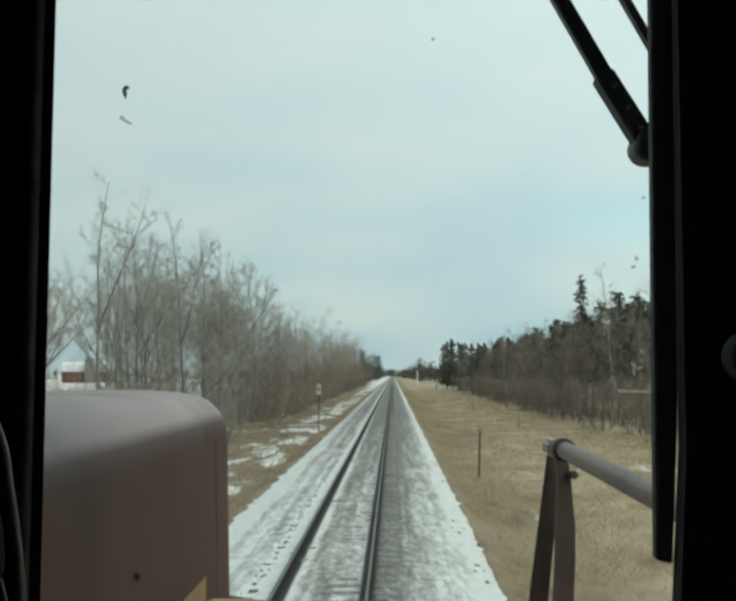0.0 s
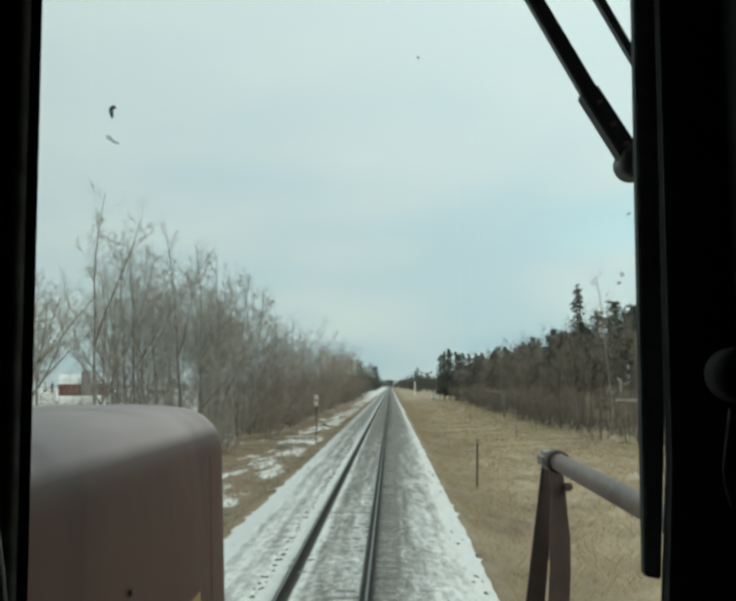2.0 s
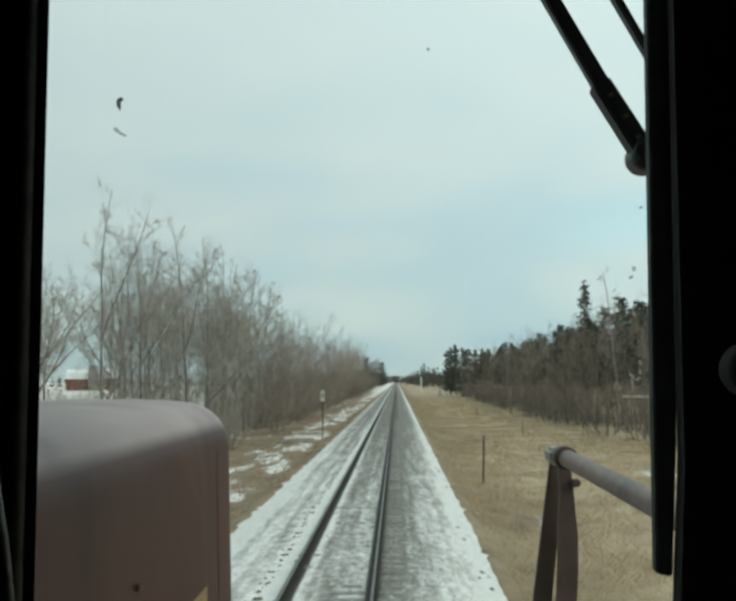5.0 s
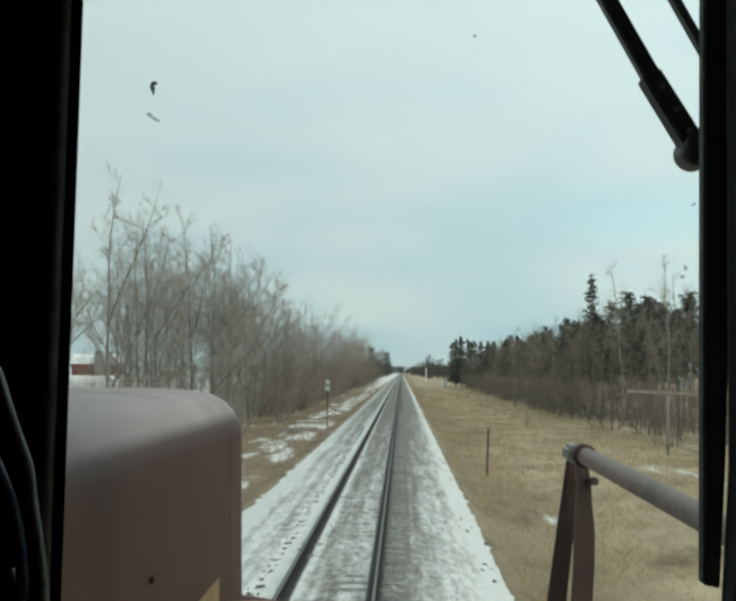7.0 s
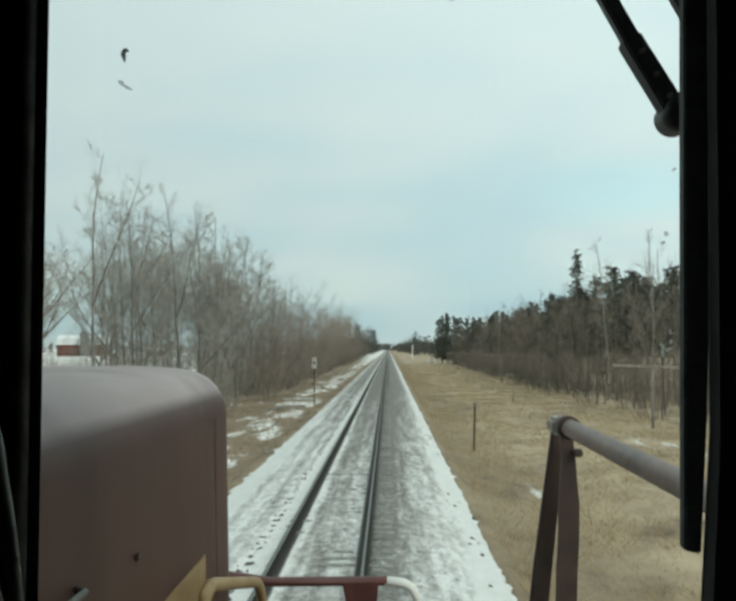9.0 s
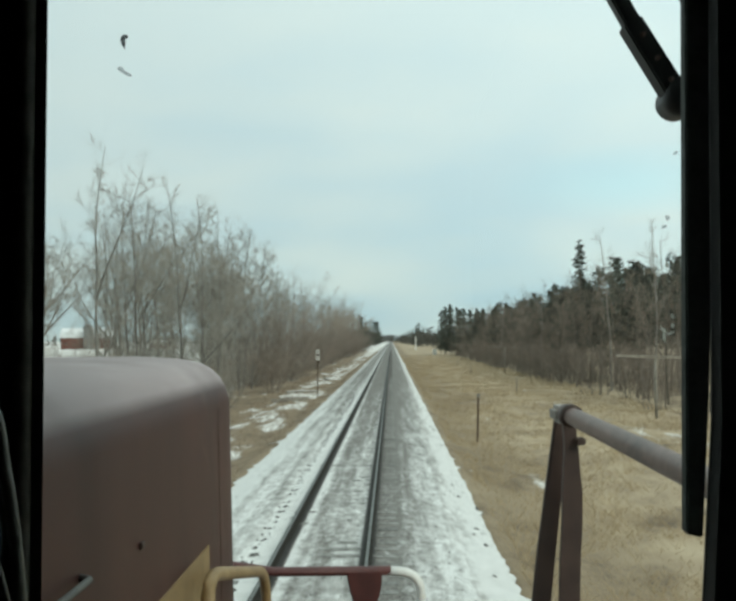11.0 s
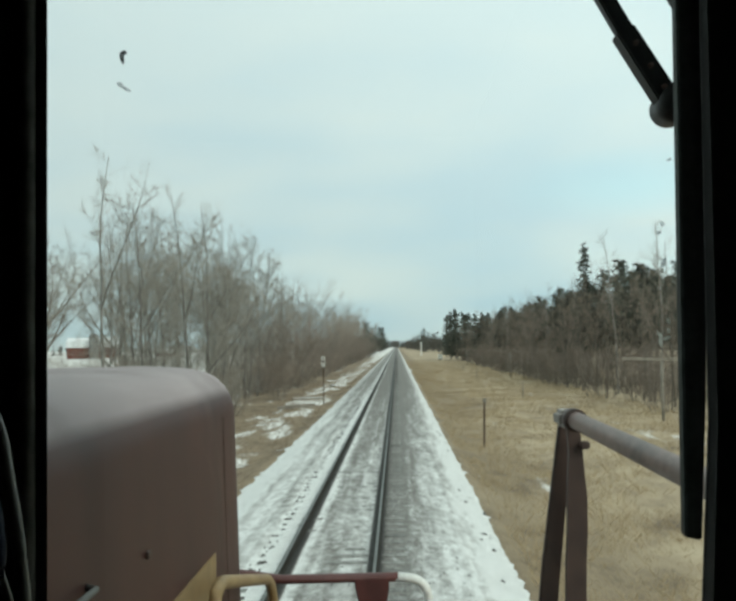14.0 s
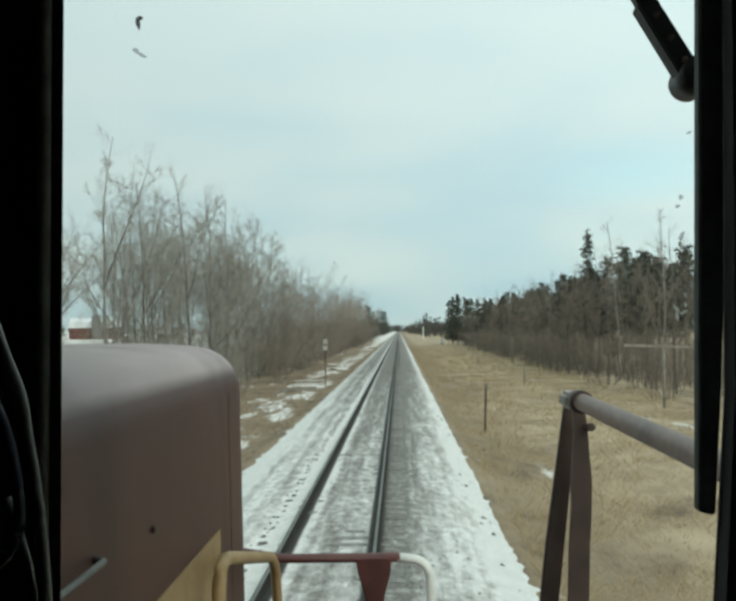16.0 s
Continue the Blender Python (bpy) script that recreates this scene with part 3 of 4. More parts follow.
flat_bar()
boxed("clamp_bolt", (1.578, 1.425, 3.308), (1.596, 1.439, 3.322), RUST, loco, "clamp bolt", 0.003)

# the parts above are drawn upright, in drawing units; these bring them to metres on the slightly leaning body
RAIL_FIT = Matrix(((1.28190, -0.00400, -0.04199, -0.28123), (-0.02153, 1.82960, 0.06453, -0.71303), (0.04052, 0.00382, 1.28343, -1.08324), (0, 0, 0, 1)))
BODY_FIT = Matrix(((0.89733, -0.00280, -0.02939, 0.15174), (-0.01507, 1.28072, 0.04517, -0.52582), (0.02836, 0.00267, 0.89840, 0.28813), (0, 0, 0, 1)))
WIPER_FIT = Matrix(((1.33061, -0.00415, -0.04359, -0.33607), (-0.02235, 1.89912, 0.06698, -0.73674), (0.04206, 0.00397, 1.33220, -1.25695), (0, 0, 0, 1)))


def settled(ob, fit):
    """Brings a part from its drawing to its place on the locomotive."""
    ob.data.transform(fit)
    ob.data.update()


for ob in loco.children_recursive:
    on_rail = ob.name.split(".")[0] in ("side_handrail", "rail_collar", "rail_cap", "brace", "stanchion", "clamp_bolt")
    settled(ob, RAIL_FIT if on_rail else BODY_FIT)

# cab: walls of sheet steel, dark inside
CX, CY0, CY1, CZ0, CZ1 = 1.50, -1.9, 0.60, 1.63, 4.25
cab = boxed("cab", (-CX - 0.03, CY0 - 0.05, CZ1), (CX + 0.03, CY1 + 0.12, CZ1 + 0.05), DARK, loco, "dark painted steel driving cab", 0.01)
boxed("floor_plate", (-CX, CY0, CZ0 - 0.02), (CX, CY1 + 0.05, CZ0 + 0.04), DARK, cab)
boxed("back_wall", (-CX, CY0 - 0.05, CZ0), (CX, CY0, CZ1), DARK, cab)
boxed("side_wall", (CX - 0.04, CY0, CZ0), (CX, CY1 - 0.003, CZ1), DARK, cab)
boxed("side_wall", (-CX, CY0, CZ0), (-CX + 0.04, CY1 - 0.003, CZ1), DARK, cab)


def front_wall():
    """The wall ahead of the driver, with the window opening cut through it."""
    inner = [(0.899, 3.12), (1.391, 3.12), (1.4095, 3.42), (1.415, 3.95), (0.899, 3.95)]
    middle = [(0.862, 3.11), (1.402, 3.11), (1.4225, 3.42), (1.4296, 3.96), (0.862, 3.96)]
    outer = [(0.845, 3.10), (1.444, 3.10), (1.456, 3.42), (1.462, 3.97), (0.845, 3.97)]
    rim = [(-CX, CZ0), (CX, CZ0), (CX, 3.42), (CX, CZ1), (-CX, CZ1)]
    rings = [(rim, CY1), (inner, CY1), (middle, 0.66), (outer, 0.70), (rim, 0.70)]
    v = [(x, y, z) for ring, y in rings for x, z in ring]
    f = [(5 * a + k, 5 * a + (k + 1) % 5, 5 * a + 5 + (k + 1) % 5, 5 * a + 5 + k) for a in range(4) for k in range(5)]
    f += [(k, 20 + k, 20 + (k + 1) % 5, (k + 1) % 5) for k in range(5)]
    me = mesh_of("front_wall", v, f, DARK)
    me.materials.append(FRAME)
    for k, pgon in enumerate(me.polygons):
        if 5 <= k < 15:
            pgon.material_index = 1
    return part("front_wall", me, cab)


front_wall()
# bead in a grey paler than the frame stands in for its edge highlight
window = pipe("front_window", [(1.4020, 0.655, 3.12), (1.4226, 0.655, 3.42), (1.4305, 0.655, 3.955)], 0.0022, BEAD, loco, "driver's front window with dirty glass in a black frame", 8)
pane = prism("pane", [(0.857, 3.105), (1.428, 3.105), (1.440, 3.42), (1.447, 3.965), (0.857, 3.965)], 0.668, 0.671, GLASS, window, "clear glass with specks of dirt")
pane.visible_shadow = False
prism("seal_strip", [(1.4050, 3.322), (1.4186, 3.319), (1.4250, 3.42), (1.4315, 3.56), (1.4375, 3.66), (1.4410, 3.962), (1.4155, 3.962)], 0.674, 0.688, RUBBER, window, "black rubber window channel", 0.0015)


pipe("frame_rib", [(0.8835, 0.596, 3.10), (0.8835, 0.596, 3.52), (0.8835, 0.596, 3.97)], 0.0075, GASKET, window, "rounded olive-grey gasket of the window frame", 16)


def speck(x, z, w, h, mat, turn=0.0, seed=1):
    """An irregular flat splash on the outside of the glass."""
    rng = random.Random(seed)
    n, v = 9, []
    for y in (0.6712, 0.6718):
        rng.seed(seed)
        for k in range(n):
            a, r = 2 * math.pi * k / n, 0.7 + 0.5 * rng.random()
            px, pz = w / 2 * r * math.cos(a), h / 2 * r * math.sin(a)
            v.append((x + px * math.cos(turn) - pz * math.sin(turn), y, z + px * math.sin(turn) + pz * math.cos(turn)))
    f = [tuple(range(n)), tuple(range(2 * n - 1, n - 1, -1))] + [(k, n + k, n + (k + 1) % n, (k + 1) % n) for k in range(n)]
    part("dirt_speck", mesh_of("dirt_speck", v, f, mat), window, "dried dirt splash")


for k, (x, z, w, h, mat, turn) in enumerate([
        (0.9370, 3.7365, 0.0048, 0.0115, SOOT, 0.1), (0.9385, 3.7415, 0.0066, 0.0040, SOOT, 0.0), (0.9352, 3.7130, 0.0056, 0.0040, HAZE, -0.5), (0.9402, 3.7095, 0.0096, 0.0030, HAZE, -0.55), (1.2165, 3.7830, 0.0038, 0.0036, HAZE, 0.0),
        (1.3905, 3.5755, 0.0050, 0.0030, HAZE, 0.2), (1.3935, 3.5830, 0.0040, 0.0050, HAZE, 0.3), (1.4010, 3.6370, 0.0045, 0.0024, HAZE, 0.4),
        (1.3935, 3.5500, 0.0040, 0.0090, HAZE, -0.4), (1.3920, 3.5435, 0.0034, 0.0050, LIME, 0.2), (1.3960, 3.5010, 0.0030, 0.0050, LIME, 0.2), (1.3960, 3.4930, 0.0030, 0.0040, LIME, 0.0), (1.3885, 3.4900, 0.0070, 0.0028, LIME, -0.8),
        (1.3890, 3.4840, 0.0032, 0.0090, LIME, 0.1), (1.3945, 3.4870, 0.0070, 0.0026, LIME, 0.3)]):
    speck(x, z, w, h, mat, turn, k + 3)

# windscreen wiper outside the glass


def bar(name, a, b, wa, wb, y0, y1, mat, parent, label=""):
    (ax, az), (bx, bz) = a, b
    d = Vector((bx - ax, bz - az)).normalized()
    nx, nz = -d.y, d.x
    return prism(name, [(ax + nx * wa, az + nz * wa), (bx + nx * wb, bz + nz * wb), (bx - nx * wb, bz - nz * wb), (ax - nx * wa, az - nz * wa)], y0, y1, mat, parent, label, 0.0012)


wiper = bar("windscreen_wiper", (1.4462, 3.671), (1.4165, 3.728), 0.0074, 0.0070, 0.658, 0.670, WIPER, loco, "black pantograph windscreen wiper")
bar("arm", (1.4185, 3.725), (1.3505, 3.869), 0.0058, 0.0052, 0.659, 0.667, WIPER, wiper, "black wiper arm")
bar("link_rod", (1.4765, 3.705), (1.4015, 3.868), 0.0028, 0.0028, 0.664, 0.672, WIPER, wiper, "thin link rod")
pipe("pivot", [(1.4475, 0.652, 3.6735), (1.4475, 0.676, 3.6735)], 0.0122, WIPER, wiper, "round pivot knuckle", 20)
boxed("pivot_mount", (1.450, 0.628, 3.658), (1.474, 0.66, 3.684), WIPER, wiper, "mounting block", 0.003)
for x, z in ((1.4225, 3.7165), (1.4312, 3.6998), (1.4392, 3.6845)):
    pipe("rivet", [(x, 0.6585, z), (x, 0.6560, z)], 0.0017, PIPE, wiper, "worn bright rivet", 8)

# inside, by the window: cables and a latch with its cord
pipe("cable", rounded([(1.060, 0.50, 3.53), (1.070, 0.50, 3.502), (1.076, 0.5, 3.488), (1.078, 0.5, 3.472), (1.081, 0.5, 3.456), (1.0835, 0.5, 3.438), (1.0850, 0.5, 3.420), (1.0865, 0.5, 3.40), (1.089, 0.5, 3.34)], 0.007, 4), 0.0026, CABLE, cab, "thin grey-green cable")
pipe("cable", rounded([(1.064, 0.495, 3.492), (1.0725, 0.495, 3.474), (1.077, 0.495, 3.454), (1.0785, 0.495, 3.438), (1.0765, 0.495, 3.428), (1.071, 0.495, 3.420), (1.060, 0.495, 3.414)], 0.007, 4), 0.0024, CABLE_BLUE, cab, "looped blue-grey cable")
pipe("cable", rounded([(1.070, 0.50, 3.445), (1.0745, 0.50, 3.432), (1.079, 0.50, 3.418), (1.082, 0.50, 3.40), (1.083, 0.5, 3.34)], 0.007, 4), 0.0014, CABLE, cab, "thin grey-green cable")
pipe("window_latch", [(1.440, 0.545, 3.518), (1.440, 0.525, 3.518)], 0.014, FRAME, cab, "round black window latch", 20)
pipe("latch_cord", rounded([(1.428, 0.525, 3.502), (1.424, 0.524, 3.485), (1.421, 0.524, 3.470), (1.424, 0.524, 3.455)], 0.007, 4), 0.0014, RUBBER, cab, "hanging cord")

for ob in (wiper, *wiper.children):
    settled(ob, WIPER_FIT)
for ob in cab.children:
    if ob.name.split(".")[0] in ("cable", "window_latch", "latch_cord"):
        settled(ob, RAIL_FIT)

# underframe, truck and wheels that carry it
boxed("deck", (-1.58, -2.6, 1.46), (1.58, 4.0, 1.62), RUST, loco, "dark steel walkway deck", 0.01)
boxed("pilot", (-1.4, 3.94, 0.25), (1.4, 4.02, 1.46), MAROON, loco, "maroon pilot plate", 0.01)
boxed("truck_frame", (-1.1, -1.8, 0.55), (1.1, 2.4, 1.46), RUST, loco, "truck frame under the deck", 0.03)
for wy in (-1.0, 1.6):
    for wx in (-0.753, 0.753):
        v, f = [], []
        tube(v, f, [(wx - 0.065, wy, 0.508), (wx + 0.065, wy, 0.508)], [0.508, 0.508], 32, True)
        part("wheel", mesh_of("wheel", v, f, RUST, False), loco, "steel wheel on the rail")


# ---- vegetation ----
def off(rng, low=-1.0):
    return Vector((rng.uniform(-1, 1), rng.uniform(-1, 1), rng.uniform(low, 1)))


def twigs(cv, cf, rng, a, b, way, length, count):
    """Fine pointed twigs off the shoot from a to b, to all sides."""
    for _ in range(count):
        o = a.lerp(b, rng.uniform(0.1, 1.0))
        d = (way * 0.45 + off(rng, -0.55)).normalized()
        u = d.cross(off(rng)).normalized() * 0.0046
        n = len(cv)
        cv += [o - u, o + u, o + d * length * rng.uniform(0.3, 0.8)]
        cf.append((n, n + 1, n + 2))


def bent(rng, p, d, length, steps, wander, up):
    """A wandering line from p towards d."""
    pts = [Vector(p)]
    for _ in range(steps):
        d = (d + Vector((rng.uniform(-1, 1), rng.uniform(-1, 1), rng.uniform(-0.6, 0.6))) * wander + Vector((0, 0, up))).normalized()
        pts.append(pts[-1] + d * (length / steps))
    return pts


def bare_tree(seed, height, limbs, spread, lean, trunk_r, rise, bark, twig, label, fork=0, fine=18, clear=0.16, gnarl=0.07):
    """A leafless tree: leaders with limbs to all sides, branchlets and fine twigs in an uneven rounded crown."""
    rng = random.Random(seed)
    tv, tf, cv, cf = [], [], [], []
    lead = bent(rng, (0, 0, -0.15), Vector((lean * rng.uniform(-1, 1), lean * rng.uniform(-1, 1), 1)).normalized(), height, 9, gnarl, 0.05)
    tube(tv, tf, lead, [trunk_r * (1 - 0.93 * k / 9) ** 0.9 + 0.006 for k in range(10)], 7)
    leaders = [(lead, 1.0)]
    for _ in range(fork):
        k = rng.randint(1, 4)
        a = rng.uniform(0, 6.28)
        open_out = rng.uniform(0.5, 0.9) * (1 + 4 * (gnarl - 0.07))
        side = bent(rng, lead[k], Vector((math.cos(a) * open_out, math.sin(a) * open_out, 1)).normalized(), height * rng.uniform(0.45, 0.7), 7, gnarl + 0.05, 0.05)
        tube(tv, tf, side, [trunk_r * 0.6 * (1 - 0.92 * j / 7) + 0.005 for j in range(8)], 6)
        leaders.append((side, 0.75))
    per = max(4, limbs // len(leaders))
    for line, size in leaders:
        for n in range(9):
            at = (0.55 + 0.45 * (n + rng.random()) / 9) * (len(line) - 1)
            i = min(int(at), len(line) - 2)
            q = line[i].lerp(line[i + 1], min(1.0, at - i))
            way = (Vector((0, 0, 0.7)) + off(rng, -0.3)).normalized()
            ln = height * spread * rng.uniform(0.25, 0.6)
            shoot = bent(rng, q, way, ln, 2, 0.3, 0.08)
            tube(cv, cf, shoot, [0.0055, 0.004, 0.002], 3)
            twigs(cv, cf, rng, shoot[0], shoot[2], way, max(0.5, ln), fine // 2)
        for n in range(per):
            h = clear + (0.98 - clear) * (n + rng.random()) / per
            at = h * (len(line) - 1)
            i = min(int(at), len(line) - 2)
            p = line[i].lerp(line[i + 1], at - i)
            a = rng.uniform(0, 6.28)
            length = height * spread * size * max(0.22, 1 - ((h - 0.42) / 0.62) ** 2) ** 0.6 * rng.uniform(0.5, 1.1)
            limb = bent(rng, p, Vector((math.cos(a), math.sin(a), rise * rng.uniform(0.3, 1.5))).normalized(), length, 4, 0.24, 0.06)
            r = max(0.005, trunk_r * 0.22 * size * (1.1 - h))
            tube(tv, tf, limb, [r * (1 - 0.8 * j / 4) + 0.002 for j in range(5)], 4)
            shoots = max(2, min(9, round(length / (height * spread) * 10)))
            for b in range(shoots):
                t = 0.3 + 3.6 * (b + rng.random()) / shoots
                j = min(int(t), 3)
                q = limb[j].lerp(limb[j + 1], t - j)
                way = ((limb[j + 1] - limb[j]).normalized() * 0.8 + off(rng, -0.5)).normalized()
                ln = max(0.45, length * rng.uniform(0.25, 0.55))
                shoot = bent(rng, q, way, ln, 2, 0.3, 0.08)
                tube(cv, cf, shoot, [0.0055, 0.004, 0.002], 3)
                twigs(cv, cf, rng, shoot[0], shoot[2], way, max(0.5, ln), fine)
    root = thing("bare_tree", label, "tree", "bare trees along the line")
    part("trunk", mesh_of("trunk", tv, tf, bark, True), root)
    part("crown", mesh_of("crown", cv, cf, twig), root, "fine leafless twigs")
    return root


def bare_shrub(seed, height, stems, spread, bark, twig, label, fine=8):
    """A many-stemmed leafless bush with a rounded, ragged top."""
    rng = random.Random(seed)
    tv, tf, cv, cf = [], [], [], []
    for _ in range(stems):
        a, r = rng.uniform(0, 6.28), rng.uniform(0.0, 0.45) * spread
        p = Vector((math.cos(a) * r, math.sin(a) * r, -0.1))
        tilt = rng.uniform(0.05, 0.75)
        d = Vector((math.cos(a) * tilt, math.sin(a) * tilt, 1)).normalized()
        ln = height * rng.uniform(0.6, 1.02)
        pts = [p]
        for _ in range(4):
            d = (d + Vector((rng.uniform(-1, 1), rng.uniform(-1, 1), 0)) * 0.2).normalized()
            pts.append(pts[-1] + d * ln / 4)
        tube(tv, tf, pts, [0.019 * (1 - 0.85 * j / 4) + 0.003 for j in range(5)], 4)
        for b in range(10):
            t = 0.4 + 3.5 * rng.random()
            j = min(int(t), 3)
            q = pts[j].lerp(pts[j + 1], t - j)
            way = (d * 0.7 + off(rng, -0.5)).normalized()
            ln2 = ln * rng.uniform(0.14, 0.32)
            tip = q + way * ln2
            tube(cv, cf, [q, tip], [0.0055, 0.003], 3)
            twigs(cv, cf, rng, q, tip, way, ln2 * 1.3, fine)
    root = thing("bare_shrub", label, "shrub", "leafless bushes along the line")
    part("stems", mesh_of("stems", tv, tf, bark, True), root)
    part("twigs", mesh_of("twigs", cv, cf, twig), root, "dense thin twigs")
    return root


def pine(seed, height, start, width, label, peak=1.0):
    """A dark conifer: bare lower trunk with dead stubs, whorls of boughs with needle sprays above; peak under 1 gives the round top of a pine."""
    rng = random.Random(seed)
    tv, tf, cv, cf = [], [], [], []
    sway = Vector((rng.uniform(-0.03, 0.03), rng.uniform(-0.03, 0.03), 1))
    tube(tv, tf, [sway * (height * k / 6) + Vector((0, 0, -0.15)) for k in range(7)], [0.13 * (1 - 0.94 * k / 6) + 0.008 for k in range(7)], 7)
    for _ in range(16):
        h, a = height * rng.uniform(0.12, start + 0.1), rng.uniform(0, 6.28)
        o = sway * h
        tube(tv, tf, [o, o + Vector((math.cos(a), math.sin(a), rng.uniform(-0.3, 0.3))) * rng.uniform(0.4, 1.3)], [0.018, 0.004], 3)
    levels = 17
    for k in range(levels):
        f = (k + rng.random() * 0.6) / levels
        h = height * (start + (1 - start) * f)
        shape = (1 - f ** (2.4 if peak < 1 else 1.15)) ** 0.8 * min(1.0, 0.55 + 1.6 * f)
        reach = width * shape * rng.uniform(0.65, 1.15) + 0.12
        for b in range(5):
            a = rng.uniform(0, 6.28)
            ln = reach * rng.uniform(0.6, 1.15)
            d = Vector((math.cos(a), math.sin(a), rng.uniform(-0.35, 0.45)))
            o = sway * (h + rng.uniform(-0.3, 0.3))
            tube(tv, tf, [o, o + d * ln], [0.016, 0.004], 3)
            for c in range(3):
                centre = o + d * ln * (0.25 + 0.36 * c) + Vector((rng.uniform(-0.2, 0.2), rng.uniform(-0.2, 0.2), rng.uniform(-0.28, 0.28)))
                size = (0.36 + 0.24 * (1 - f)) * rng.uniform(0.7, 1.3)
                for _ in range(12):
                    w = Vector((rng.uniform(-1, 1), rng.uniform(-1, 1), rng.uniform(-0.6, 0.9))).normalized()
                    u = w.cross(off(rng)).normalized()
                    n = len(cv)
                    cv += [centre - u * size * 0.12, centre + u * size * 0.12, centre + w * size * rng.uniform(0.7, 1.2)]
                    cf.append((n, n + 1, n + 2))
    root = thing("pine_tree", label, "pine tree", "conifers of the wood edge")
    part("trunk", mesh_of("trunk", tv, tf, BARK_DARK, True), root)
    part("crown", mesh_of("crown", cv, cf, NEEDLE), root, "dark green needles")
    return root


def planted(root, spots):
    """Puts the first plant on the first spot and copies of it on the others; a spot is x, y, turn and size."""
    for k, (x, y, turn, size) in enumerate(spots):
        m = pose(x, y, ground_z(x, y), 0, 0, turn) @ Matrix.Diagonal((size, size, size, 1))
        if k == 0:
            root.matrix_basis = m
        else:
            copy_thing(root, m @ Matrix.Diagonal((1 / root.scale.x, 1 / root.scale.y, 1 / root.scale.z, 1)))


def scatter(seed, count, x0, x1, y0, y1, lo, hi, far=1.0):
    """Spots in a strip, closer together near y0 where far is over 1."""
    rng = random.Random(seed)
    return [(rng.uniform(x0, x1), y0 + (y1 - y0) * rng.random() ** far, rng.uniform(0, 360), rng.uniform(lo, hi)) for _ in range(count)]


# the thicket on the farm's side: wispy tall trees, dark spreading ones, then lower brown growth
TALL = "tall wispy leafless grey tree in the thicket beside the line"
planted(bare_tree(11, 13.6, 40, 0.20, 0.05, 0.080, 0.75, BARK, TWIG, TALL, 2, 24), scatter(1, 19, -21, -11.4, 46, 88, 0.86, 1.20))
planted(bare_tree(12, 13.0, 40, 0.21, 0.07, 0.075, 0.6, BARK, TWIG, TALL, 2, 24), scatter(2, 19, -23, -11.4, 48, 104, 0.88, 1.22))
planted(bare_tree(13, 12.0, 48, 0.24, 0.10, 0.15, 0.5, BARK_DARK, TWIG, "dark-barked leafless tree with crooked spreading limbs behind the thicket", 4, 17, 0.30, 0.15), [(-22.5, 58, 0, 1.0), (-25.5, 66, 140, 1.08), (-20.0, 70, 230, 0.95), (-29.0, 73, 60, 1.1), (-33, 84, 20, 1.0)])
planted(bare_tree(14, 11.6, 30, 0.19, 0.05, 0.055, 0.7, BARK, TWIG, "slender young leafless tree in the thicket", 1, 14), scatter(4, 30, -16, -10.2, 52, 170, 0.72, 1.06))
planted(bare_tree(15, 11.5, 26, 0.22, 0.05, 0.055, 0.8, BARK_DARK, TWIG_BROWN, "leafless brown tree among the bushes", 1, 8), scatter(5, 60, -15, -9.9, 96, 260, 0.78, 1.16, 1.2) + scatter(15, 26, -14, -9.6, 190, 400, 1.08, 1.32))
BUSH = "dense leafless grey-brown bush beside the line"
planted(bare_shrub(21, 3.6, 16, 1.8, BARK_DARK, TWIG_BROWN, BUSH, 6), scatter(6, 42, -16, -8.8, 50, 216, 0.7, 1.2, 1.3))
planted(bare_shrub(22, 3.0, 18, 2.0, BARK_DARK, TWIG, BUSH, 8), scatter(7, 30, -17, -8.8, 38, 120, 0.7, 1.3, 1.2))
planted(bare_shrub(23, 7.0, 18, 3.4, BARK_WOOD, TWIG_RUSSET, "tall leafless brown bush at the edge of the thicket", 5), scatter(8, 84, -15, -9.8, 80, 400, 0.85, 1.42, 1.15))
planted(bare_shrub(25, 5.0, 18, 2.8, BARK_DARK, TWIG_BROWN, "tall leafless brown bush inside the thicket", 7), scatter(14, 26, -32, -12, 50, 120, 0.7, 1.15))

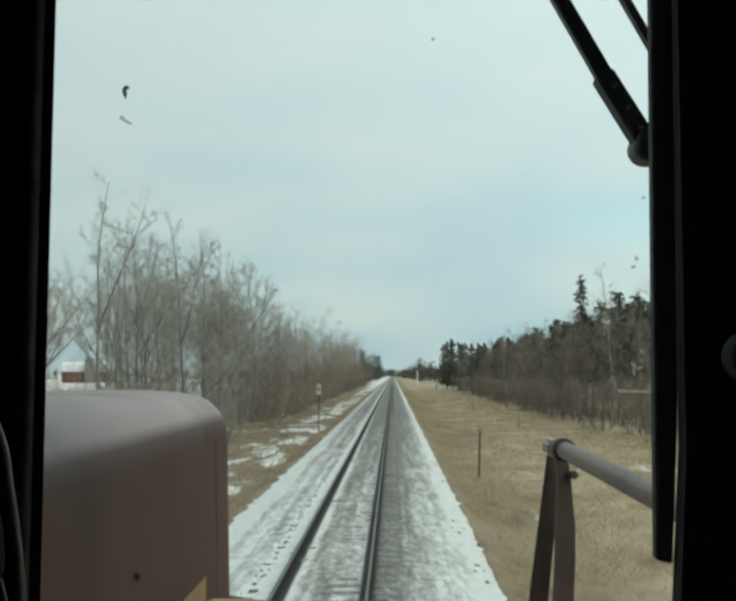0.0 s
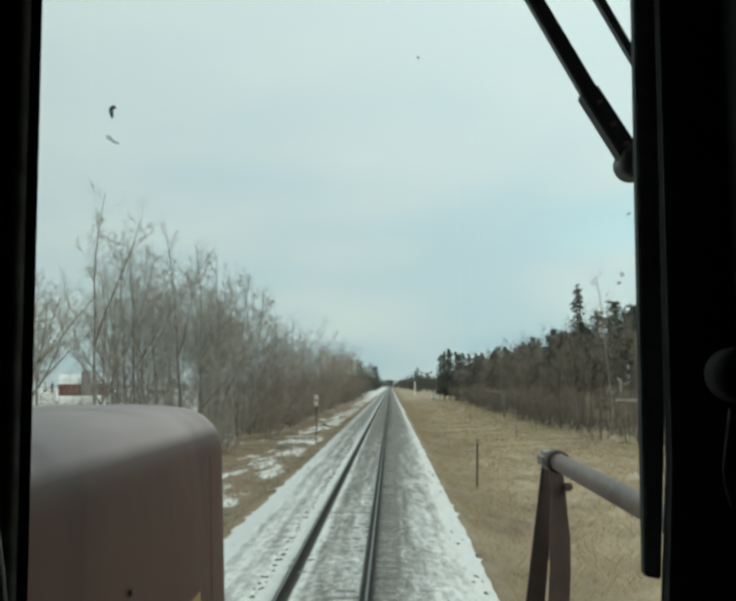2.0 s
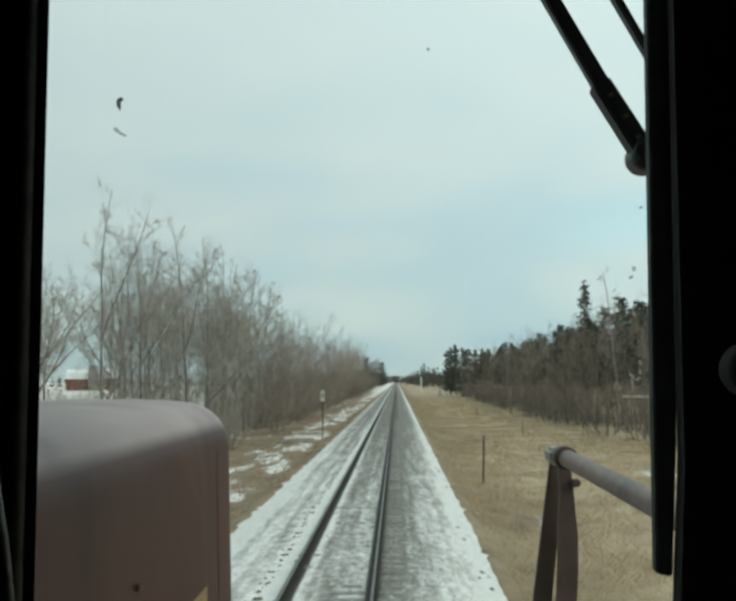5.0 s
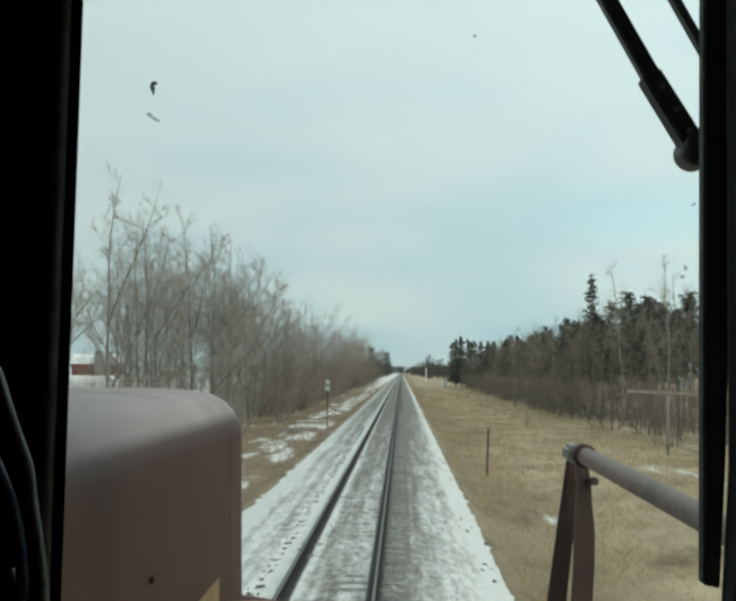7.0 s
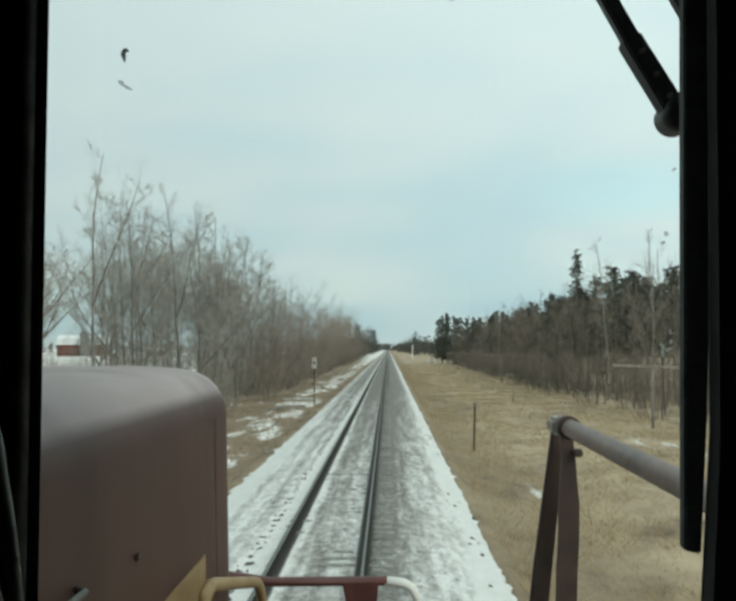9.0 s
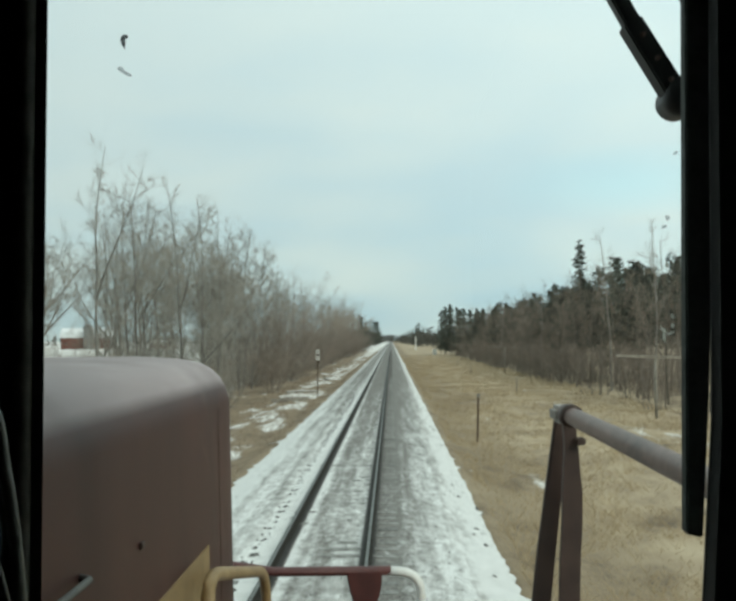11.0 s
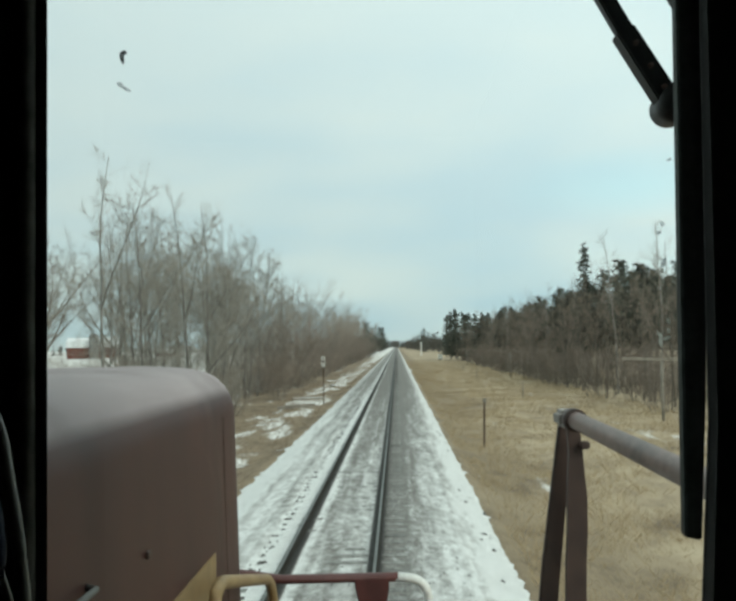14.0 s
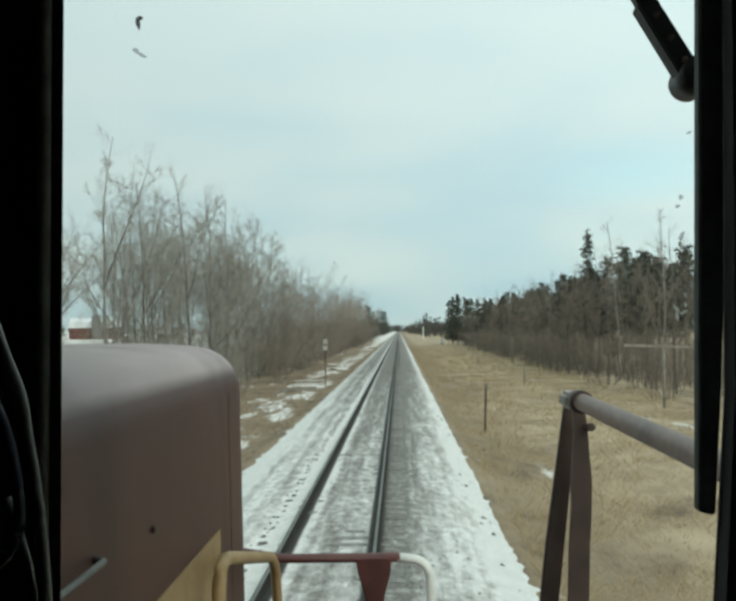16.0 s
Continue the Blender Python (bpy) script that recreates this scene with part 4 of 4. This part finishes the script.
# the wood on the other side: pines behind, spruces at its far end, brown growth at its foot
PINE = "dark green pine with bare lower trunk at the wood edge"
planted(pine(31, 11.9, 0.40, 2.5, PINE, 0.5), scatter(9, 46, 22.5, 36, 76, 264, 0.80, 1.03, 1.1))
planted(pine(32, 11.4, 0.34, 2.6, PINE, 0.7), scatter(10, 48, 21.0, 34, 84, 272, 0.80, 1.05, 1.1))
planted(pine(33, 12.7, 0.08, 3.0, "dense dark spruce at the end of the wood"), [(15.8, 250, 0, 0.98), (17.3, 246, 80, 1.10), (16.6, 258, 30, 1.08), (18.6, 240, 140, 1.02), (17.9, 262, 200, 1.12), (19.9, 250, 20, 1.0), (16.2, 276, 310, 1.05), (20.5, 222, 60, 0.92), (21.5, 200, 60, 0.88), (18.9, 231, 15, 0.95), (20.2, 236, 95, 0.98), (19.6, 212, 75, 0.9), (21.4, 214, 35, 0.92), (20.4, 190, 155, 0.84), (22.4, 188, 265, 0.9), (21.0, 172, 5, 0.82), (22.6, 168, 125, 0.88), (26, 109, 10, 0.85), (28, 137, 50, 0.9), (29, 106, 90, 0.85), (24.5, 161, 33, 0.85), (23.5, 179, 210, 0.9), (32, 92, 200, 0.85),
    (-10.2, 352, 0, 1.06), (-11.6, 368, 90, 1.15), (-13.2, 345, 40, 1.1), (-9.2, 590, 10, 1.28), (-8.6, 640, 70, 1.38), (-10.6, 610, 130, 1.36), (-12.2, 575, 220, 1.3), (-8.9, 672, 300, 1.42), (-14.0, 560, 20, 1.25), (20.0, 690, 0, 1.2), (22.6, 702, 80, 1.38), (25.0, 684, 160, 1.12), (18.0, 720, 210, 1.0)])
planted(pine(34, 14.6, 0.22, 1.9, "tall thin dark spruce standing over the wood"), [(21.2, 97, 40, 1.0)])
planted(bare_tree(16, 13.8, 20, 0.13, 0.05, 0.085, 0.9, BARK_WHITE, TWIG, "pale-barked leafless birch standing before the pines", 0, 8, 0.42), [(19.4, 76, 10, 0.98), (21.5, 71, 80, 0.98), (18.6, 108, 150, 0.82), (18.3, 142, 220, 0.85), (23.5, 102, 300, 0.95)])
planted(bare_tree(17, 10.6, 26, 0.20, 0.05, 0.06, 0.9, BARK_WOOD, TWIG_RUSSET, "leafless brown tree at the foot of the wood", 1, 9), scatter(12, 112, 17.2, 25, 52, 256, 0.74, 1.04, 1.35))
planted(bare_shrub(24, 4.8, 16, 2.5, BARK_WOOD, TWIG_RUSSET, "leafless brown bush at the foot of the wood", 5), scatter(13, 104, 16.6, 25, 52, 250, 0.7, 1.2, 1.2))


def far_woods():
    """Distant conifers and bare trees on the horizon, joined."""
    rng = random.Random(77)
    v, f = [], []
    for _ in range(700):
        y = rng.uniform(691, 1440)
        x = rng.uniform(-420, 420)
        if abs(x) < 7 and y < 1300:
            continue
        h, w = rng.uniform(5, 9) * (1.25 if 20 < x < 60 else 1.0), rng.uniform(1.6, 3.2)
        for k in range(14):
            a, z = rng.uniform(0, 6.28), h * rng.random()
            r = w * (1 - z / h * 0.8)
            o = Vector((x + r * 0.5 * math.cos(a), y + r * 0.5 * math.sin(a), z - 0.9))
            n = len(v)
            v += [o + Vector((rng.uniform(-1, 1), rng.uniform(-1, 1), rng.uniform(-0.8, 1.0))) * w * 0.6 for _ in range(3)]
            f.append((n, n + 1, n + 2))
    for _ in range(260):
        x, y = rng.uniform(-90, 110), rng.uniform(1715, 1860)
        h, w = rng.uniform(9, 14), rng.uniform(3.0, 5.0)
        for k in range(14):
            a, z = rng.uniform(0, 6.28), h * rng.random()
            o = Vector((x + w * 0.6 * math.cos(a), y + w * math.sin(a), z - 0.9))
            n = len(v)
            v += [o + Vector((rng.uniform(-1, 1), rng.uniform(-1, 1), rng.uniform(-1, 1))) * w * 0.5 for _ in range(3)]
            f.append((n, n + 1, n + 2))
    for side in (-1, 1):
        for _ in range(620):
            y = rng.uniform(288, 1094)
            x = -rng.uniform(9.5, 30) if side < 0 else rng.uniform(22, 46) if y < 475 else rng.uniform(14, 44)
            h, w = rng.uniform(5.0, 9.0) * (1.0 if y < 475 else 1.35), rng.uniform(1.0, 2.0)
            for k in range(16):
                a, z = rng.uniform(0, 6.28), h * rng.random()
                o = Vector((x + w * 0.6 * math.cos(a), y + w * math.sin(a), z - 0.9))
                n = len(v)
                v += [o + Vector((rng.uniform(-0.7, 0.7), rng.uniform(-0.7, 0.7), rng.uniform(-1.0, 1.0))) * w * 0.55 for _ in range(3)]
                f.append((n, n + 1, n + 2))
    return new("far_woods", mesh_of("far_woods", v, f, FAR))


FAR = island_material("distant_wood", (0.035, 0.04, 0.034), (0.11, 0.10, 0.085))
tagged(far_woods(), "distant dark mixed woods on the horizon", "woods", kind="stuff")


def grass(name, seed, count, x0, x1, y0, y1, far, label, mat):
    """Standing dead grass, blade by blade."""
    rng = random.Random(seed)
    v, f = [], []
    for _ in range(count):
        along = rng.random() ** far
        x, y = rng.uniform(x0, x1), y0 + (y1 - y0) * along
        if rng.random() < along ** 1.5:
            continue
        thick = noise.noise((x * 0.5, y * 0.3, 1.0))
        if thick < -0.25 and rng.random() < 0.7:
            continue
        h = rng.uniform(0.07, 0.25) * (1.0 + 0.5 * thick + 1.2 * max(0.0, noise.noise((x * 0.9, y * 0.45, 6.0)) - 0.1))
        a, lean, w = rng.uniform(0, 6.28), rng.uniform(0.5, 1.7) * h, rng.uniform(0.004, 0.009) * (1 + y / 43)
        z = ground_z(x, y) - 0.02
        n = len(v)
        v += [(x - w, y, z), (x + w, y, z), (x + lean * math.cos(a), y + lean * math.sin(a), z + h)]
        f.append((n, n + 1, n + 2))
    return tagged(new(name, mesh_of(name, v, f, mat)), label, "grass", kind="stuff")


grass("dry_grass", 41, 105000, 3.45, 18, 11, 260, 2.3, "standing straw-coloured dead grass on the bank", STRAW)
grass("verge_grass", 42, 11000, -8.5, -3.5, 17, 220, 2.1, "sparse damp brown dead grass beside the ballast", STRAW_DAMP)


def stones():
    rng = random.Random(5)
    v, f = [], []
    for k in range(1100):
        side = 1 if rng.random() < 0.6 else -1
        x, y = side * rng.uniform(1.2, 3.3), 11 + 60 * rng.random() ** 1.8
        if rng.random() < 0.25:
            x = rng.uniform(-0.65, 0.65)
        r = rng.uniform(0.010, 0.030)
        if rng.random() < 0.06:
            x, r = rng.uniform(2.75, 3.35), rng.uniform(0.035, 0.075)
        # every fourth stone stands in for a dark hole in the snow at tie ends
        if k % 4 == 0:
            x, y, r = rng.uniform(-1.32, -1.12), 10.0 + 0.55 * rng.randint(0, 90) + rng.uniform(-0.06, 0.06), rng.uniform(0.020, 0.060)
        z = bed_z(x, y)
        n = len(v)
        for d in ((1, 0, 0), (0, 1, 0), (-1, 0, 0), (0, -1, 0), (0, 0, 1), (0, 0, -1)):
            q = r * rng.uniform(0.6, 1.3)
            v.append((x + d[0] * q, y + d[1] * q, z + d[2] * q * 0.7 + 0.004))
        f += [(n + j, n + (j + 1) % 4, n + 4) for j in range(4)] + [(n + (j + 1) % 4, n + j, n + 5) for j in range(4)]
    return new("ballast_stones", mesh_of("ballast_stones", v, f, STONE))


tagged(stones(), "loose dark ballast stones on the snow, some standing in for tie-end holes", "stones", kind="stuff")

# ---- things beside the line ----
def t_pole(x, y, turn=0.0, size=1.0):
    root = thing("telegraph_pole", "low weathered wooden pole with one long crossarm", "pole", "old pole line along the wood", (x, y, ground_z(x, y)))
    v, f = [], []
    tube(v, f, [(0, 0, -0.2), (0, 0, 1.6), (0.01, 0, 3.42 * size)], [0.085, 0.08, 0.07], 10, True)
    part("post", mesh_of("post", v, f, WOOD, True), root)
    arm = boxed("crossarm", (-2.3, -0.15, 3.26 * size), (2.3, -0.07, 3.40 * size), WOOD, root, "grey crossarm board", 0.008)
    arm.rotation_euler = (0, radians(2.0), 0)
    for k in (-2.1, -1.4, 1.4, 2.1):
        pipe("pin", [(k, -0.11, 3.38 * size), (k, -0.11, 3.50 * size)], 0.02, POST, root, "short insulator pin", 8)
    root.rotation_euler = (0, 0, radians(turn))
    return root


pole = t_pole(15.4, 49.5, 3)
for px, py, pt in ((15.4, 115, -2), (15.0, 181, 4)):
    copy_thing(pole, pose(px, py, ground_z(px, py), 0, 0, pt))


def marker_post(x, y, height):
    root = thing("marker_post", "thin rusty steel post with a small square plate", "post", "", (x, y, ground_z(x, y)))
    boxed("post", (-0.042, -0.02, -0.2), (0.042, 0.02, height), POST, root, "", 0.004)
    boxed("plate", (-0.075, -0.032, height - 0.15), (0.075, -0.022, height + 0.02), WOOD, root, "small square plate, weathered grey", 0.003)
    root.rotation_euler = (0, radians(1.5), 0)
    return root


marker_post(4.85, 39.5, 2.15)


def stake(x, y, height, label):
    root = thing("fence_stake", label, "stake", "stakes in the grass", (x, y, ground_z(x, y)))
    v, f = [], []
    tube(v, f, [(0, 0, -0.2), (0.01, 0, height * 0.6), (0, 0.01, height)], [0.045, 0.042, 0.036], 8, True)
    part("stake", mesh_of("stake", v, f, WOOD, True), root)
    return root


st = stake(11.0, 72, 1.25, "short weathered wooden stake in dead grass")
for px, py in ((10.6, 109), (12.0, 150), (13.5, 199)):
    copy_thing(st, pose(px, py, ground_z(px, py), 0, 2, 40))

sign = thing("line_sign", "narrow white board on a dark post beside the ballast", "sign", "", (-4.3, 67.5, ground_z(-4.3, 67.5)))
boxed("post", (-0.035, -0.03, -0.2), (0.035, 0.03, 2.9), POST, sign, "", 0.006)
boxed("board", (-0.16, -0.06, 2.75), (0.16, -0.032, 3.55), PLATE, sign, "weathered white board", 0.004)
boxed("dark_bar", (-0.09, -0.066, 3.1), (0.09, -0.062, 3.22), RUST, sign, "dark painted bar")

white_post = thing("crossing_post", "white painted post near the far level crossing", "post", "", (11.0, 367, ground_z(11, 367)))
boxed("post", (-0.24, -0.1, -0.2), (0.24, 0.1, 5.4), WHITE, white_post, "", 0.02)
cabinet = thing("relay_cabinet", "small white lineside cabinet on the bank", "cabinet", "", (13.6, 262, ground_z(13.6, 262)))
boxed("body", (-0.55, -0.4, 0.15), (0.55, 0.4, 1.5), WHITE, cabinet, "", 0.02)
boxed("plinth", (-0.6, -0.45, -0.2), (0.6, 0.45, 0.15), SILO, cabinet, "concrete plinth", 0.01)


def timber(x, y, length, turn, w=0.22, snowy=True):
    root = thing("old_tie", "discarded weathered railway tie lying beside the track", "timber", "discarded ties", (x, y, ground_z(x, y) + 0.05))
    boxed("beam", (-length / 2, -w / 2, -0.06), (length / 2, w / 2, 0.14), WOOD, root, "", 0.012)
    if snowy:
        boxed("snow_cap", (-length / 2 + 0.03, -w / 2 + 0.02, 0.13), (length / 2 - 0.03, w / 2 - 0.02, 0.175), ROOF, root, "thin snow on top", 0.015)
    root.rotation_euler = (0, 0, radians(turn))
    return root


timber(-6.0, 73, 2.6, 24)
timber(-5.9, 63, 2.5, 8, 0.22, False)
timber(-5.7, 64.2, 2.3, 35, 0.2, False)
timber(-5.6, 95, 2.6, 100)


def barn(x, y, turn):
    """A gambrel-roofed barn with a lower wing and a domed silo is one farmstead of three things."""
    root = thing("barn", "long faded red barn with snow-covered gambrel roof", "barn", "", (x, y, ground_z(x, y)))
    boxed("wall", (-13, -5.5, -0.2), (13, 5.5, 6.0), BARN_RED, root, "faded red board walls")
    sec = [(-6.0, 5.8), (-4.6, 9.0), (0.0, 11.0), (4.6, 9.0), (6.0, 5.8)]
    v = [(px, a, z) for px in (-13.4, 13.4) for a, z in sec]
    f = [(k, k + 1, 6 + k, 5 + k) for k in range(4)] + [(4, 3, 2, 1, 0), (5, 6, 7, 8, 9), (0, 5, 9, 4)]
    part("roof", mesh_of("roof", v, f, ROOF), root, "snow-covered roof")
    for k in range(6):
        boxed("window", (-11 + 4.2 * k, -5.56, 2.0), (-10 + 4.2 * k, -5.48, 3.2), DARK, root, "small dark window")
    boxed("door", (4.0, -5.6, 0), (7.0, -5.49, 3.6), WOOD, root, "grey sliding door")
    root.rotation_euler = (0, 0, radians(turn))
    sil = thing("silo", "grey stave silo with domed top beside the barn", "silo", "", (x + 3.0, y - 9.0, ground_z(x + 3, y - 9)))
    v, f = [], []
    tube(v, f, [(0, 0, -0.2), (0, 0, 5), (0, 0, 11.5)], [2.4, 2.4, 2.4], 24, True)
    part("shell", mesh_of("shell", v, f, SILO, True), sil)
    v, f = [], []
    tube(v, f, [(0, 0, 11.45), (0, 0, 12.3), (0, 0, 12.9), (0, 0, 13.15)], [2.45, 2.1, 1.2, 0.2], 24, True)
    part("dome", mesh_of("dome", v, f, SILO, True), sil, "shallow dome")
    for k in range(6):
        v, f = [], []
        tube(v, f, [(0, 0, 1.2 + 1.8 * k), (0, 0, 1.3 + 1.8 * k)], [2.43, 2.43], 24)
        part("hoop", mesh_of("hoop", v, f, POST), sil, "steel hoop")


barn(-158, 475, 12)
shed = thing("farm_shed", "low shed with pale snowy roof behind the field", "shed", "", (-118, 475, ground_z(-118, 475)))
boxed("wall", (-6, -3, -0.2), (6, 3, 2.6), BARN_RED, shed, "faded boards")
prism("roof", [(-6.4, 2.5), (6.4, 2.5), (5.6, 4.4), (-5.6, 4.4)], -3.4, 3.4, ROOF, shed, "snow-covered roof")

# ---- ties, nearest as pieces of their own ----
tie_bm = box_bm((-1.3, -0.115, -0.33), (1.3, 0.115, -0.172), 0.012)
tie_mesh = bm_mesh("tie", tie_bm, TIE)
rng_t = random.Random(9)
for k in range(140):
    t_ob = part("tie", tie_mesh, track)
    t_ob.location = (rng_t.uniform(-0.05, 0.05), 10.0 + 0.55 * k + rng_t.uniform(-0.05, 0.05), rng_t.uniform(-0.013, 0.003))
    t_ob.rotation_euler = (0, 0, rng_t.uniform(-0.02, 0.02))
v, f = [], []
for k in range(400):
    y = 87.0 + 0.55 * k
    n = len(v)
    v += [(sx * 1.3, y + sy * 0.115, z) for z in (-0.33, -0.175) for sx, sy in ((-1, -1), (1, -1), (1, 1), (-1, 1))]
    f += [(n + 4, n + 5, n + 6, n + 7)] + [(n + a, n + (a + 1) % 4, n + 4 + (a + 1) % 4, n + 4 + a) for a in range(4)]
tagged(part("far_ties", mesh_of("far_ties", v, f, TIE), track, "more distant snowy ties"), kind="stuff")
